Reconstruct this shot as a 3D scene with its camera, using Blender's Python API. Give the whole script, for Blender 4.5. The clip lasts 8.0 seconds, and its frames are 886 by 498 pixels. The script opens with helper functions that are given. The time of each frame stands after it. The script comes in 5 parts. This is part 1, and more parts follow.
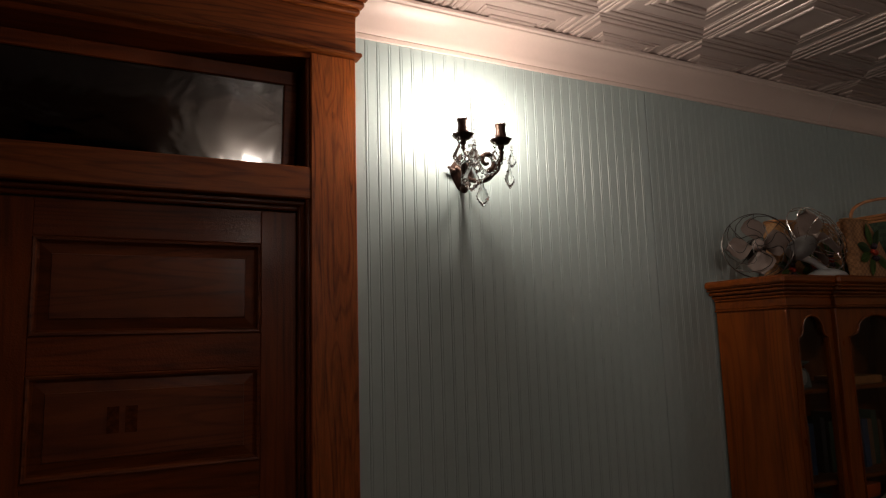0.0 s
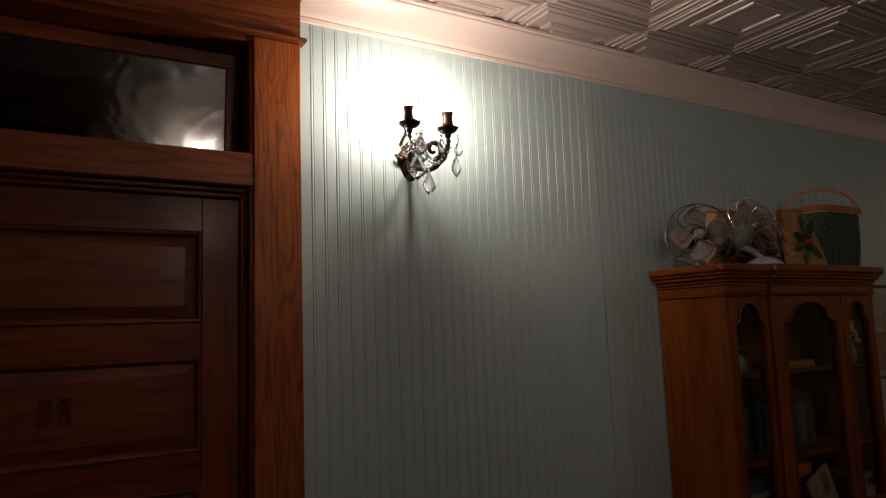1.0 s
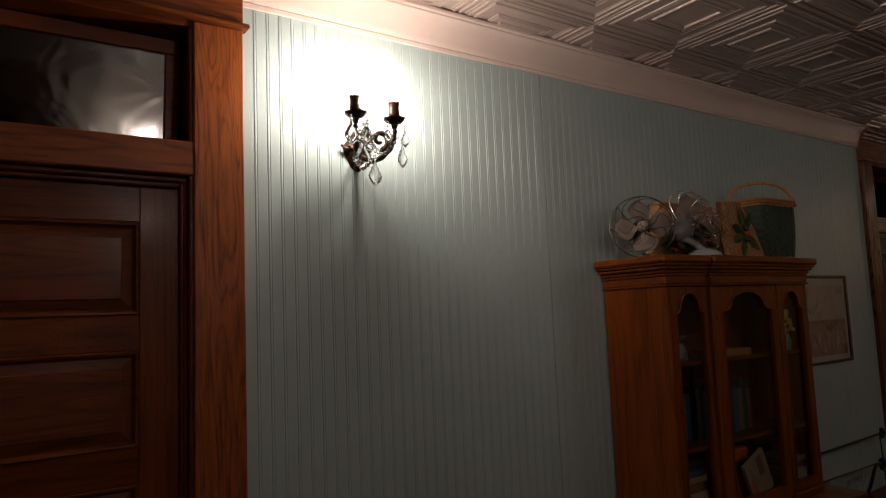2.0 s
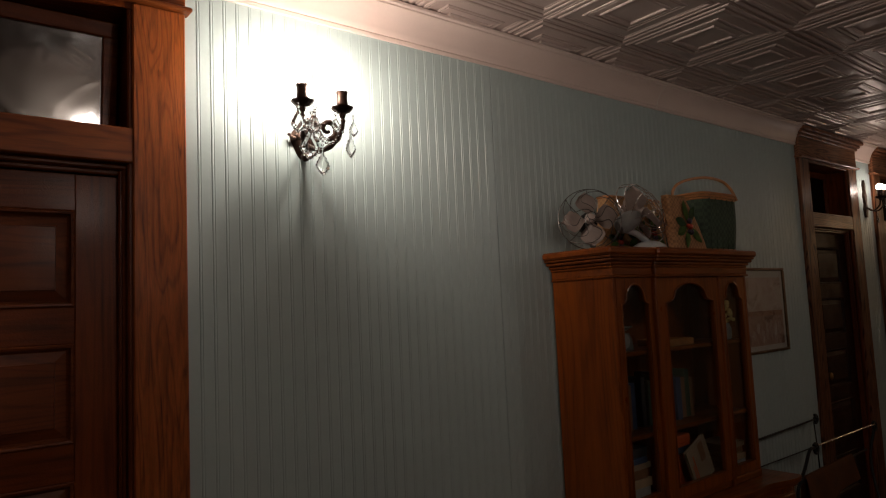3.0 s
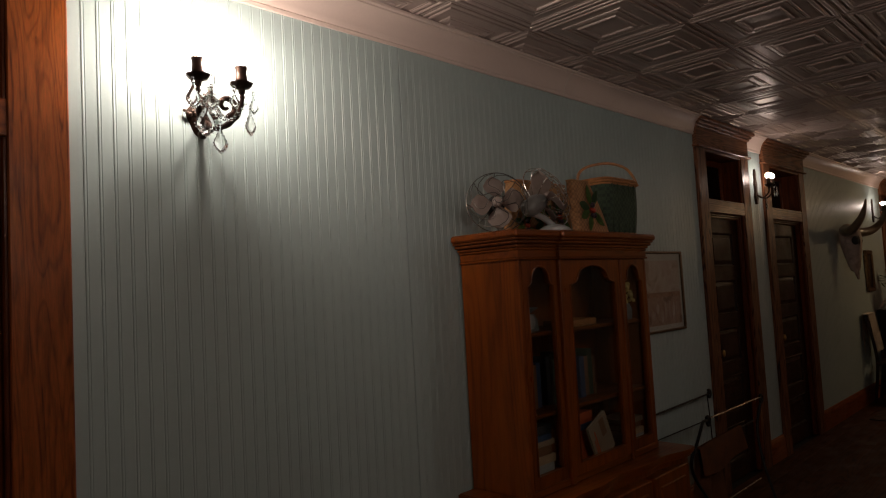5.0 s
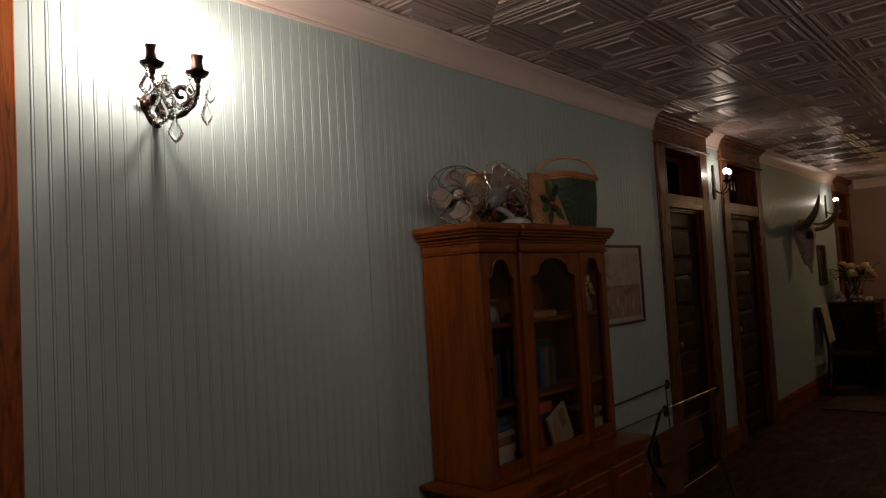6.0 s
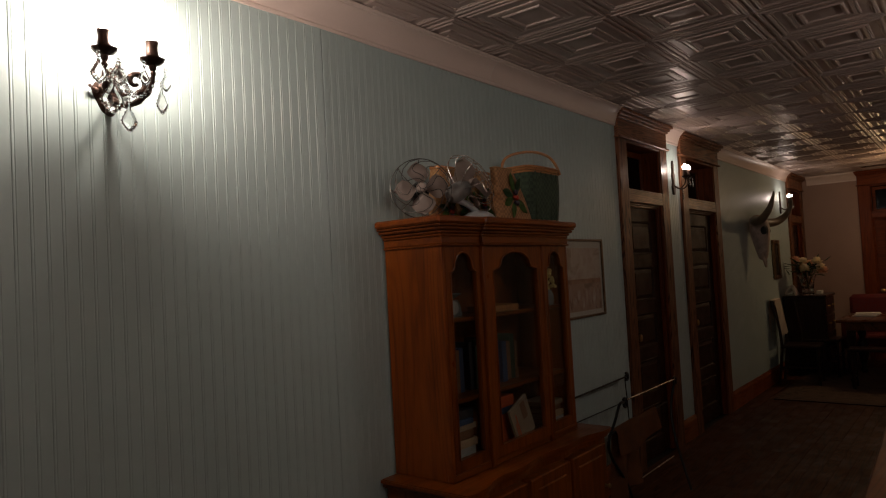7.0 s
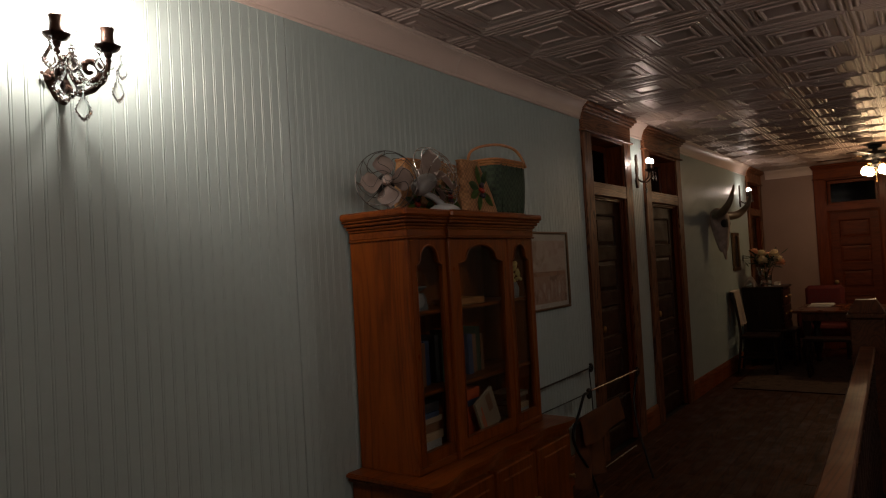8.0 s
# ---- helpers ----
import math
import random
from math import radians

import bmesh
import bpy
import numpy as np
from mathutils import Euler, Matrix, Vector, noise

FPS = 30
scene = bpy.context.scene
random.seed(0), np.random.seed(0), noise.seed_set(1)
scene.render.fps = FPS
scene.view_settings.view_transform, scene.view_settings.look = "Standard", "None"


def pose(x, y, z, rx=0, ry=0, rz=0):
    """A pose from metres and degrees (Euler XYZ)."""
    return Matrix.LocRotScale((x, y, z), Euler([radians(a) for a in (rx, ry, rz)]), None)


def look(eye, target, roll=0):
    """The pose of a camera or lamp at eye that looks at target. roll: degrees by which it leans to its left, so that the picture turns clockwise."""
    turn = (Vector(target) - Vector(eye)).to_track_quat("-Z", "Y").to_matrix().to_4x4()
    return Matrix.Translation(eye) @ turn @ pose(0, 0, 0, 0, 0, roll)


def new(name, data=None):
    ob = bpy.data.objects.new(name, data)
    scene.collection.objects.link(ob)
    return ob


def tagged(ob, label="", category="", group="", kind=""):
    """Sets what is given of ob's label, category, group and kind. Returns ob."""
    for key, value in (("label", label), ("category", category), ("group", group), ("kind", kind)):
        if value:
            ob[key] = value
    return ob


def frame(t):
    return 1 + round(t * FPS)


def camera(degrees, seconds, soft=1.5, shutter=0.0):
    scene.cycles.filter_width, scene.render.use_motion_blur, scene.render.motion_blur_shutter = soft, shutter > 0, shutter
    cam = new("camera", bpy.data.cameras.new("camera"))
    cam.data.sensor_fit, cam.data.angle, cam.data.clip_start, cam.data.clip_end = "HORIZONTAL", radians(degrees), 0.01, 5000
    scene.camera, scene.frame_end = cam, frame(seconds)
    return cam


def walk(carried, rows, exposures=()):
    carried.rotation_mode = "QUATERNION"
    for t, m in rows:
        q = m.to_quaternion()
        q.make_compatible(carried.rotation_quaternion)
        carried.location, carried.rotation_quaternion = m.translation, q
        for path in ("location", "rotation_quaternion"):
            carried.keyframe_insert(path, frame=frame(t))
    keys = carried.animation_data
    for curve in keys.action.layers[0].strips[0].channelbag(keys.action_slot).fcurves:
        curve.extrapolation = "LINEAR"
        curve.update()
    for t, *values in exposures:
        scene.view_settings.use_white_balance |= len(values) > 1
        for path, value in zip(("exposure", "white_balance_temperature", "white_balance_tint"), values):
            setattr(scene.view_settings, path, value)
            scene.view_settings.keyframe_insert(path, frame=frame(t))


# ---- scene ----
cam = camera(66.9, 8.0, 1.15)
PATH = [
    (0, (0.095, -1.999, 1.578), (1.005, -0.239, 1.85), -1.7),
    (0.5, (0.112, -2.006, 1.58), (1.077, -0.272, 1.83), -1.9),
    (1, (0.128, -2.015, 1.583), (1.15, -0.311, 1.812), -2.0),
    (1.5, (0.143, -2.023, 1.584), (1.221, -0.352, 1.796), -2.2),
    (3, (0.171, -2.032, 1.57), (1.417, -0.477, 1.746), -2.6),
    (3.5, (0.184, -2.035, 1.562), (1.479, -0.52, 1.728), -2.9),
    (4, (0.197, -2.044, 1.564), (1.538, -0.568, 1.711), -3.0),
    (4.5, (0.205, -2.044, 1.56), (1.592, -0.609, 1.694), -3.1),
    (6, (0.226, -2.075, 1.541), (1.718, -0.747, 1.644), -3.2),
    (6.5, (0.231, -2.074, 1.542), (1.758, -0.785, 1.631), -3.2),
    (7, (0.238, -2.073, 1.542), (1.799, -0.825, 1.619), -3.1),
    (7.5, (0.243, -2.072, 1.543), (1.837, -0.865, 1.604), -3.2),
    (8, (0.249, -2.07, 1.544), (1.87, -0.899, 1.593), -3.2),
]
walk(cam, [(t, look(e, g, r)) for t, e, g, r in PATH], exposures=((0.0, -0.09), (1.5, 0.1), (3.0, 0.2), (6.0, 0.3), (8.0, 0.48)))

# ---- world: a windowless hall at night, next to no sky light ----
world = bpy.data.worlds.new("world")
scene.world = world
world.use_nodes = True
world.node_tree.nodes["Background"].inputs[0].default_value = (0.02, 0.02, 0.025, 1)
world.node_tree.nodes["Background"].inputs[1].default_value = 0.05

# ---- light levels of the bulbs that the hall has ----
BULB_NEAR, BULB_FAR, BULB_FAN, BULB_BACK, BULB_SIDE = 375.0, 48.0, 31.0, 190.0, 335.0
WARM, WARMER = (1.0, 0.835, 0.725), (1.0, 0.66, 0.36)

# ---- plan ----
CEIL = 2.722          # height of the ceiling
CROWN = 2.585         # underside of the crown moulding
XW, XE = -2.0, 11.6   # ends of the hall
YS = -3.0             # opposite wall
HEAD = 2.022          # underside of the transom bars


# ---- materials ----
def nodes_of(name):
    m = bpy.data.materials.new(name)
    m.use_nodes = True
    t = m.node_tree
    return m, t, t.nodes["Principled BSDF"]


def link(t, a, b):
    t.links.new(a, b)


def coords(t, scale=(1, 1, 1), vary=True):
    """Object coordinates, stretched, and shifted at random from object to object."""
    c, mp = t.nodes.new("ShaderNodeTexCoord"), t.nodes.new("ShaderNodeMapping")
    mp.inputs["Scale"].default_value = scale
    link(t, c.outputs["Object"], mp.inputs["Vector"])
    if vary:
        o, mul, comb = t.nodes.new("ShaderNodeObjectInfo"), t.nodes.new("ShaderNodeMath"), t.nodes.new("ShaderNodeCombineXYZ")
        mul.operation = "MULTIPLY"
        mul.inputs[1].default_value = 37.0
        link(t, o.outputs["Random"], mul.inputs[0])
        for k in range(3):
            link(t, mul.outputs[0], comb.inputs[k])
        link(t, comb.outputs[0], mp.inputs["Location"])
    return mp.outputs[0]


def noise_tex(t, vec, scale, detail=4.0, rough=0.55, distort=0.0):
    n = t.nodes.new("ShaderNodeTexNoise")
    n.inputs["Scale"].default_value, n.inputs["Detail"].default_value = scale, detail
    n.inputs["Roughness"].default_value, n.inputs["Distortion"].default_value = rough, distort
    link(t, vec, n.inputs["Vector"])
    return n.outputs[0]


def ramp(t, fac, stops):
    r = t.nodes.new("ShaderNodeValToRGB")
    while len(r.color_ramp.elements) < len(stops):
        r.color_ramp.elements.new(0.5)
    for el, (p, c) in zip(r.color_ramp.elements, stops):
        el.position, el.color = p, (*c, 1) if len(c) == 3 else c
    link(t, fac, r.inputs[0])
    return r.outputs[0]


def mixed(t, fac, a, b, mode="MIX"):
    n = t.nodes.new("ShaderNodeMix")
    n.data_type, n.blend_type = "RGBA", mode
    for sock, v in ((n.inputs[0], fac), (n.inputs[6], a), (n.inputs[7], b)):
        if isinstance(v, (int, float)):
            sock.default_value = v
        elif isinstance(v, tuple):
            sock.default_value = (*v, 1)
        else:
            link(t, v, sock)
    return n.outputs[2]


def bumped(t, p, height, strength, distance=0.002, before=None):
    b = t.nodes.new("ShaderNodeBump")
    b.inputs["Strength"].default_value, b.inputs["Distance"].default_value = strength, distance
    link(t, height, b.inputs["Height"])
    if before is not None:
        link(t, before, b.inputs["Normal"])
    link(t, b.outputs[0], p.inputs["Normal"])
    return b.outputs[0]


def painted(name, base, rough=0.4, spread=0.12, fine=90.0, bump=0.15, coat=0.0, metal=0.0):
    """Brushed paint: blotches at arm's length, fine stipple close up, uneven gloss."""
    m, t, p = nodes_of(name)
    v = coords(t)
    big, small = noise_tex(t, v, 2.3, 5.0), noise_tex(t, v, fine, 3.0)
    lo, hi = tuple(c * (1 - spread) for c in base), tuple(min(1, c * (1 + spread)) for c in base)
    link(t, mixed(t, 0.25, ramp(t, big, ((0.3, lo), (0.7, hi))), ramp(t, small, ((0.3, lo), (0.7, hi)))), p.inputs["Base Color"])
    link(t, ramp(t, noise_tex(t, v, 7.0), ((0.3, (rough * 0.95,) * 3), (0.75, (min(1, rough * 1.06),) * 3))), p.inputs["Roughness"])
    bumped(t, p, small, bump, 0.001)
    p.inputs["Coat Weight"].default_value, p.inputs["Metallic"].default_value = coat, metal
    return m


def wood(name, dark, mid, light, axis="z", scale=1.0, rough=0.35, coat=0.2, grain=0.5, orange_peel=0.0, knots=()):
    """Varnished timber, its grain along one axis: broad growth figure, fine pores, worn gloss."""
    m, t, p = nodes_of(name)
    k = {"x": (0.09, 1, 1), "y": (1, 0.09, 1), "z": (1, 1, 0.09)}[axis]
    v = coords(t, tuple(a * scale for a in k))
    figure = noise_tex(t, v, 26.0, 3.0, 0.5, 0.6)
    broad = noise_tex(t, v, 4.2, 1.5, 0.45, 0.35)
    rings, wave = t.nodes.new("ShaderNodeMath"), t.nodes.new("ShaderNodeMath")
    rings.operation, rings.inputs[1].default_value = "MULTIPLY", 120.0
    wave.operation = "SINE"
    link(t, broad, rings.inputs[0])
    phase = rings.outputs[0]
    for kx, kz, size in knots:
        # growth rings bend round a knot
        c, away, squeeze, length, fall = (t.nodes.new("ShaderNode" + n) for n in ("TexCoord", "VectorMath", "VectorMath", "VectorMath", "Math"))
        away.operation, squeeze.operation, length.operation, fall.operation = "SUBTRACT", "MULTIPLY", "LENGTH", "MULTIPLY"
        away.inputs[1].default_value, squeeze.inputs[1].default_value, fall.inputs[1].default_value = (kx, 0, kz), (1.0, 0.0, 0.42), -1.0 / size
        link(t, c.outputs["Object"], away.inputs[0])
        link(t, away.outputs[0], squeeze.inputs[0])
        link(t, squeeze.outputs[0], length.inputs[0])
        link(t, length.outputs["Value"], fall.inputs[0])
        power, scaled, total = (t.nodes.new("ShaderNodeMath") for _ in range(3))
        power.operation, scaled.operation, total.operation = "EXPONENT", "MULTIPLY", "ADD"
        scaled.inputs[1].default_value = 15.0
        link(t, fall.outputs[0], power.inputs[0])
        link(t, power.outputs[0], scaled.inputs[0])
        link(t, scaled.outputs[0], total.inputs[0])
        link(t, phase, total.inputs[1])
        phase = total.outputs[0]
    link(t, phase, wave.inputs[0])
    pores = noise_tex(t, coords(t, tuple(a * scale * (1 if a < 1 else 1) for a in k)), 120.0, 2.0, 0.7)
    col = ramp(t, figure, ((0.25, dark), (0.5, mid), (0.8, light)))
    col = mixed(t, grain, col, ramp(t, wave.outputs[0], ((0.0, light), (0.62, mid), (0.96, dark))))
    col = mixed(t, 0.35, col, ramp(t, pores, ((0.35, dark), (0.6, light))), "OVERLAY")
    o = t.nodes.new("ShaderNodeObjectInfo")
    col = mixed(t, 0.35, col, ramp(t, o.outputs["Random"], ((0.0, (0.35, 0.35, 0.35)), (1.0, (0.65, 0.65, 0.65)))), "OVERLAY")
    link(t, col, p.inputs["Base Color"])
    wear = noise_tex(t, coords(t), 5.0, 5.0)
    link(t, ramp(t, wear, ((0.3, (rough * 0.75,) * 3), (0.75, (min(1, rough * 1.35),) * 3))), p.inputs["Roughness"])
    p.inputs["Coat Weight"].default_value, p.inputs["Coat Roughness"].default_value = coat, 0.18
    p.inputs["Specular IOR Level"].default_value = 0.2
    nb = bumped(t, p, pores, 0.12, 0.001)
    if orange_peel:
        bumped(t, p, noise_tex(t, coords(t), 210.0, 2.0), orange_peel, 0.001, nb)
    return m


def plain(name, base, rough=0.5, metal=0.0, vary=0.15, scale=12.0, bump=0.1):
    m, t, p = nodes_of(name)
    v = coords(t)
    n = noise_tex(t, v, scale, 5.0)
    lo, hi = tuple(c * (1 - vary) for c in base), tuple(min(1, c * (1 + vary)) for c in base)
    link(t, ramp(t, n, ((0.3, lo), (0.72, hi))), p.inputs["Base Color"])
    link(t, ramp(t, n, ((0.3, (rough * 0.85,) * 3), (0.75, (min(1, rough * 1.2),) * 3))), p.inputs["Roughness"])
    p.inputs["Metallic"].default_value = metal
    bumped(t, p, noise_tex(t, v, scale * 9), bump, 0.001)
    return m


def glowing(name, colour, strength):
    m, t, p = nodes_of(name)
    p.inputs["Base Color"].default_value = (0.9, 0.88, 0.84, 1)
    p.inputs["Emission Color"].default_value = (*colour, 1)
    p.inputs["Emission Strength"].default_value = strength
    return m


def pane_glass(name, tint=(0.9, 0.93, 0.92), wavy=0.0, gloss=0.02, mirror=0.035):
    """Window glass: clear, with a mirror's gloss that grows at a slant."""
    m, t, p = nodes_of(name)
    t.nodes.remove(p)
    clear, shine, mix, facing = (t.nodes.new("ShaderNode" + n) for n in ("BsdfTransparent", "BsdfGlossy", "MixShader", "LayerWeight"))
    clear.inputs[0].default_value = (*tint, 1)
    shine.inputs["Roughness"].default_value = gloss
    slant, level = t.nodes.new("ShaderNodeMath"), t.nodes.new("ShaderNodeMath")
    slant.operation, slant.inputs[1].default_value = "POWER", 5.0
    level.operation, level.inputs[1].default_value, level.inputs[2].default_value = "MULTIPLY_ADD", 0.9, mirror
    facing.inputs["Blend"].default_value = 0.5
    link(t, facing.outputs["Facing"], slant.inputs[0])
    link(t, slant.outputs[0], level.inputs[0])
    if wavy:
        b = t.nodes.new("ShaderNodeBump")
        b.inputs["Strength"].default_value, b.inputs["Distance"].default_value = wavy, 0.01
        link(t, noise_tex(t, coords(t), 5.0, 2.0, 0.5, 0.9), b.inputs["Height"])
        link(t, b.outputs[0], shine.inputs["Normal"])
    link(t, level.outputs[0], mix.inputs[0])
    link(t, clear.outputs[0], mix.inputs[1])
    link(t, shine.outputs[0], mix.inputs[2])
    link(t, mix.outputs[0], t.nodes["Material Output"].inputs["Surface"])
    return m


def woven(name, a, b, scale=85.0):
    m, t, p = nodes_of(name)
    v = coords(t)
    c = t.nodes.new("ShaderNodeTexChecker")
    c.inputs["Scale"].default_value = scale
    c.inputs["Color1"].default_value, c.inputs["Color2"].default_value = (*a, 1), (*b, 1)
    link(t, v, c.inputs["Vector"])
    n = noise_tex(t, v, 30.0, 4.0)
    link(t, mixed(t, 0.5, c.outputs[0], ramp(t, n, ((0.3, b), (0.7, a)))), p.inputs["Base Color"])
    p.inputs["Roughness"].default_value = 0.75
    bumped(t, p, c.outputs[1], 0.6, 0.002)
    return m


def rug_cloth(name, a, b, c):
    m, t, p = nodes_of(name)
    v = coords(t)
    n = noise_tex(t, v, 7.0, 3.0, 0.5, 1.0)
    link(t, ramp(t, n, ((0.3, a), (0.5, b), (0.65, c))), p.inputs["Base Color"])
    p.inputs["Roughness"].default_value = 0.95
    bumped(t, p, noise_tex(t, v, 260.0), 0.5, 0.003)
    return m


WALL = painted("green_wall_paint", (0.362, 0.446, 0.438), 0.40, 0.05, 60.0, 0.12)
END_WALL = painted("pinkish_wall_paint", (0.30, 0.195, 0.155), 0.6, 0.07)
WALL_BACK = painted("cream_wall_paint", (0.50, 0.42, 0.36), 0.5, 0.07)
TIN = painted("tin_ceiling_paint", (0.45, 0.355, 0.318), 0.34, 0.12, 40.0, 0.25, 0.0, 0.18)
CROWN_PAINT = painted("crown_paint", (0.62, 0.50, 0.445), 0.38, 0.06)
FIR_Z = wood("fir_upright", (0.11, 0.022, 0.004), (0.31, 0.085, 0.015), (0.40, 0.12, 0.024), "z", 2.0, 0.45, 0.04, 0.45)
FIR_KNOT = wood("fir_knotty", (0.055, 0.012, 0.003), (0.28, 0.08, 0.0145), (0.38, 0.122, 0.025), "z", 2.6, 0.45, 0.04, 0.27, 0.0, ((0.985, 2.30, 0.04), (0.99, 1.62, 0.03), (0.95, 0.9, 0.035)))
OLD_Z = wood("worn_fir_upright", (0.022, 0.007, 0.003), (0.11, 0.037, 0.013), (0.30, 0.135, 0.062), "z", 2.0, 0.45, 0.04, 0.55)
OLD_X = wood("worn_fir_level", (0.05, 0.018, 0.008), (0.19, 0.08, 0.036), (0.34, 0.165, 0.085), "x", 2.0, 0.45, 0.04, 0.5)
RED_LEAF = wood("reddish_door_wood", (0.07, 0.014, 0.003), (0.135, 0.029, 0.006), (0.175, 0.04, 0.009), "x", 1.4, 0.5, 0.0, 0.3)
# level fir darker than the upright, for light falling off over the header
FIR_SHADED_X = wood("fir_level_shaded", (0.06, 0.012, 0.002), (0.185, 0.05, 0.008), (0.26, 0.077, 0.0135), "x", 2.0, 0.45, 0.04, 0.32)
DOOR_Z = wood("door_varnish_upright", (0.062, 0.0125, 0.002), (0.155, 0.035, 0.0055), (0.205, 0.05, 0.0085), "z", 1.4, 0.37, 0.05, 0.25, 0.9)
DOOR_X = wood("door_varnish_level", (0.062, 0.0125, 0.002), (0.155, 0.035, 0.0055), (0.205, 0.05, 0.0085), "x", 1.4, 0.37, 0.05, 0.25, 0.9)
for varnish in (DOOR_Z, DOOR_X):
    varnish.node_tree.nodes["Principled BSDF"].inputs["Specular IOR Level"].default_value = 0.13
# wood for the leaves of doors 2, 3, 4 and 6, near black
DARK_DOOR_Z = wood("dark_door_upright", (0.012, 0.003, 0.001), (0.034, 0.009, 0.0028), (0.055, 0.015, 0.005), "z", 1.4, 0.5, 0.0, 0.3)
DARK_DOOR_X = wood("dark_door_level", (0.012, 0.003, 0.001), (0.034, 0.009, 0.0028), (0.055, 0.015, 0.005), "x", 1.4, 0.5, 0.0, 0.3)
DOOR_P = wood("door_panel_varnish", (0.065, 0.0135, 0.0026), (0.14, 0.034, 0.0058), (0.185, 0.049, 0.009), "x", 1.2, 0.48, 0.05, 0.3, 0.3)
MAPLE_Z = wood("maple_upright", (0.085, 0.021, 0.0035), (0.21, 0.055, 0.0058), (0.27, 0.077, 0.0083), "z", 1.0, 0.36, 0.2, 0.25)
MAPLE_X = wood("maple_level", (0.085, 0.021, 0.0035), (0.21, 0.055, 0.0058), (0.27, 0.077, 0.0083), "x", 1.0, 0.36, 0.2, 0.25)
FLOORING = wood("floorboard_wood", (0.026, 0.007, 0.0012), (0.076, 0.0225, 0.0042), (0.13, 0.042, 0.0088), "x", 1.3, 0.58, 0.0, 0.45)
BASE_WOOD = wood("baseboard_wood", (0.12, 0.03, 0.008), (0.25, 0.075, 0.02), (0.33, 0.11, 0.03), "x", 1.3, 0.4, 0.1, 0.4)
EBONY = wood("dark_furniture_wood", (0.012, 0.006, 0.004), (0.028, 0.012, 0.007), (0.045, 0.02, 0.011), "z", 1.0, 0.35, 0.25, 0.3)
TABLE_WOOD = wood("table_wood", (0.05, 0.016, 0.006), (0.12, 0.04, 0.014), (0.17, 0.06, 0.02), "x", 1.0, 0.28, 0.4, 0.3)
# worn rail wood, made paler for the fan light grazing its top
HANDRAIL_LIT = wood("worn_lit_handrail", (0.026, 0.007, 0.002), (0.092, 0.029, 0.008), (0.155, 0.054, 0.016), "x", 1.4, 0.40, 0.25, 0.45)
RAIL_WOOD = wood("rail_wood", (0.022, 0.007, 0.002), (0.058, 0.019, 0.006), (0.10, 0.036, 0.012), "x", 1.4, 0.4, 0.25, 0.4)
# near-black in place of shade: rooms behind doors, eye sockets; also the subfloor
DARK = plain("shade_black", (0.02, 0.018, 0.016), 0.9)
BRONZE = plain("aged_bronze", (0.042, 0.022, 0.015), 0.42, 0.75, 0.35, 60.0, 0.35)
IRON = plain("black_iron", (0.012, 0.012, 0.013), 0.45, 0.6, 0.3, 50.0, 0.3)
STEEL = plain("polished_wire", (0.75, 0.72, 0.68), 0.25, 1.0, 0.1, 40.0, 0.05)
DULL_STEEL = plain("dull_wire", (0.10, 0.092, 0.085), 0.4, 1.0, 0.2, 40.0, 0.05)
BLADE = plain("grey_blade", (0.36, 0.29, 0.255), 0.45, 0.1, 0.15, 14.0, 0.05)
FAN_PAINT = plain("fan_enamel", (0.42, 0.44, 0.44), 0.35, 0.1, 0.12, 20.0, 0.05)
BRASS = plain("dull_brass", (0.45, 0.30, 0.12), 0.35, 1.0, 0.2, 30.0, 0.1)
GILT = plain("tarnished_gilt", (0.16, 0.10, 0.055), 0.4, 1.0, 0.3, 30.0, 0.1)
ENAMEL = plain("grey_enamel", (0.17, 0.17, 0.165), 0.4, 0.0, 0.2, 20.0, 0.05)
PANE = pane_glass("window_pane")
# both transom tints near black, to carry the dark of the rooms behind
TRANSOM_GLASS = pane_glass("old_shade_tinted_glass", (0.02, 0.02, 0.02), 0.28, 0.085, 0.095)
SHADED_TRANSOM = pane_glass("shade_tinted_transom_glass", (0.03, 0.03, 0.03), 0.15, 0.08, 0.01)
STRAW = woven("straw_weave", (0.42, 0.215, 0.09), (0.20, 0.095, 0.038))
STRAW_DARK = woven("brown_straw", (0.40, 0.22, 0.09), (0.26, 0.13, 0.05))
GREEN_WEAVE = woven("green_weave", (0.008, 0.02, 0.011), (0.042, 0.072, 0.036), 60.0)
CANE = plain("cane_rim", (0.38, 0.16, 0.05), 0.4, 0.0, 0.25, 30.0, 0.3)
LEAF = plain("felt_leaf", (0.10, 0.17, 0.035), 0.8, 0.0, 0.3, 40.0, 0.3)
LEAF_DARK = plain("dark_felt_leaf", (0.045, 0.09, 0.03), 0.8, 0.0, 0.3, 40.0, 0.3)
BERRY_RED = plain("red_bead", (0.42, 0.045, 0.02), 0.35)
BERRY_BLUE = plain("dark_bead", (0.045, 0.03, 0.045), 0.35)
BONE = plain("weathered_bone", (0.34, 0.265, 0.225), 0.7, 0.0, 0.35, 14.0, 0.5)
HORN = plain("polished_horn", (0.13, 0.09, 0.055), 0.35, 0.0, 0.5, 9.0, 0.2)
CLOTH = plain("cream_cloth", (0.62, 0.54, 0.46), 0.9, 0.0, 0.1, 30.0, 0.4)
RED_CLOTH = plain("red_upholstery", (0.10, 0.0065, 0.005), 0.8, 0.0, 0.2, 30.0, 0.4)
LEATHER = plain("brown_suede", (0.20, 0.076, 0.029), 0.7, 0.0, 0.3, 10.0, 0.5)
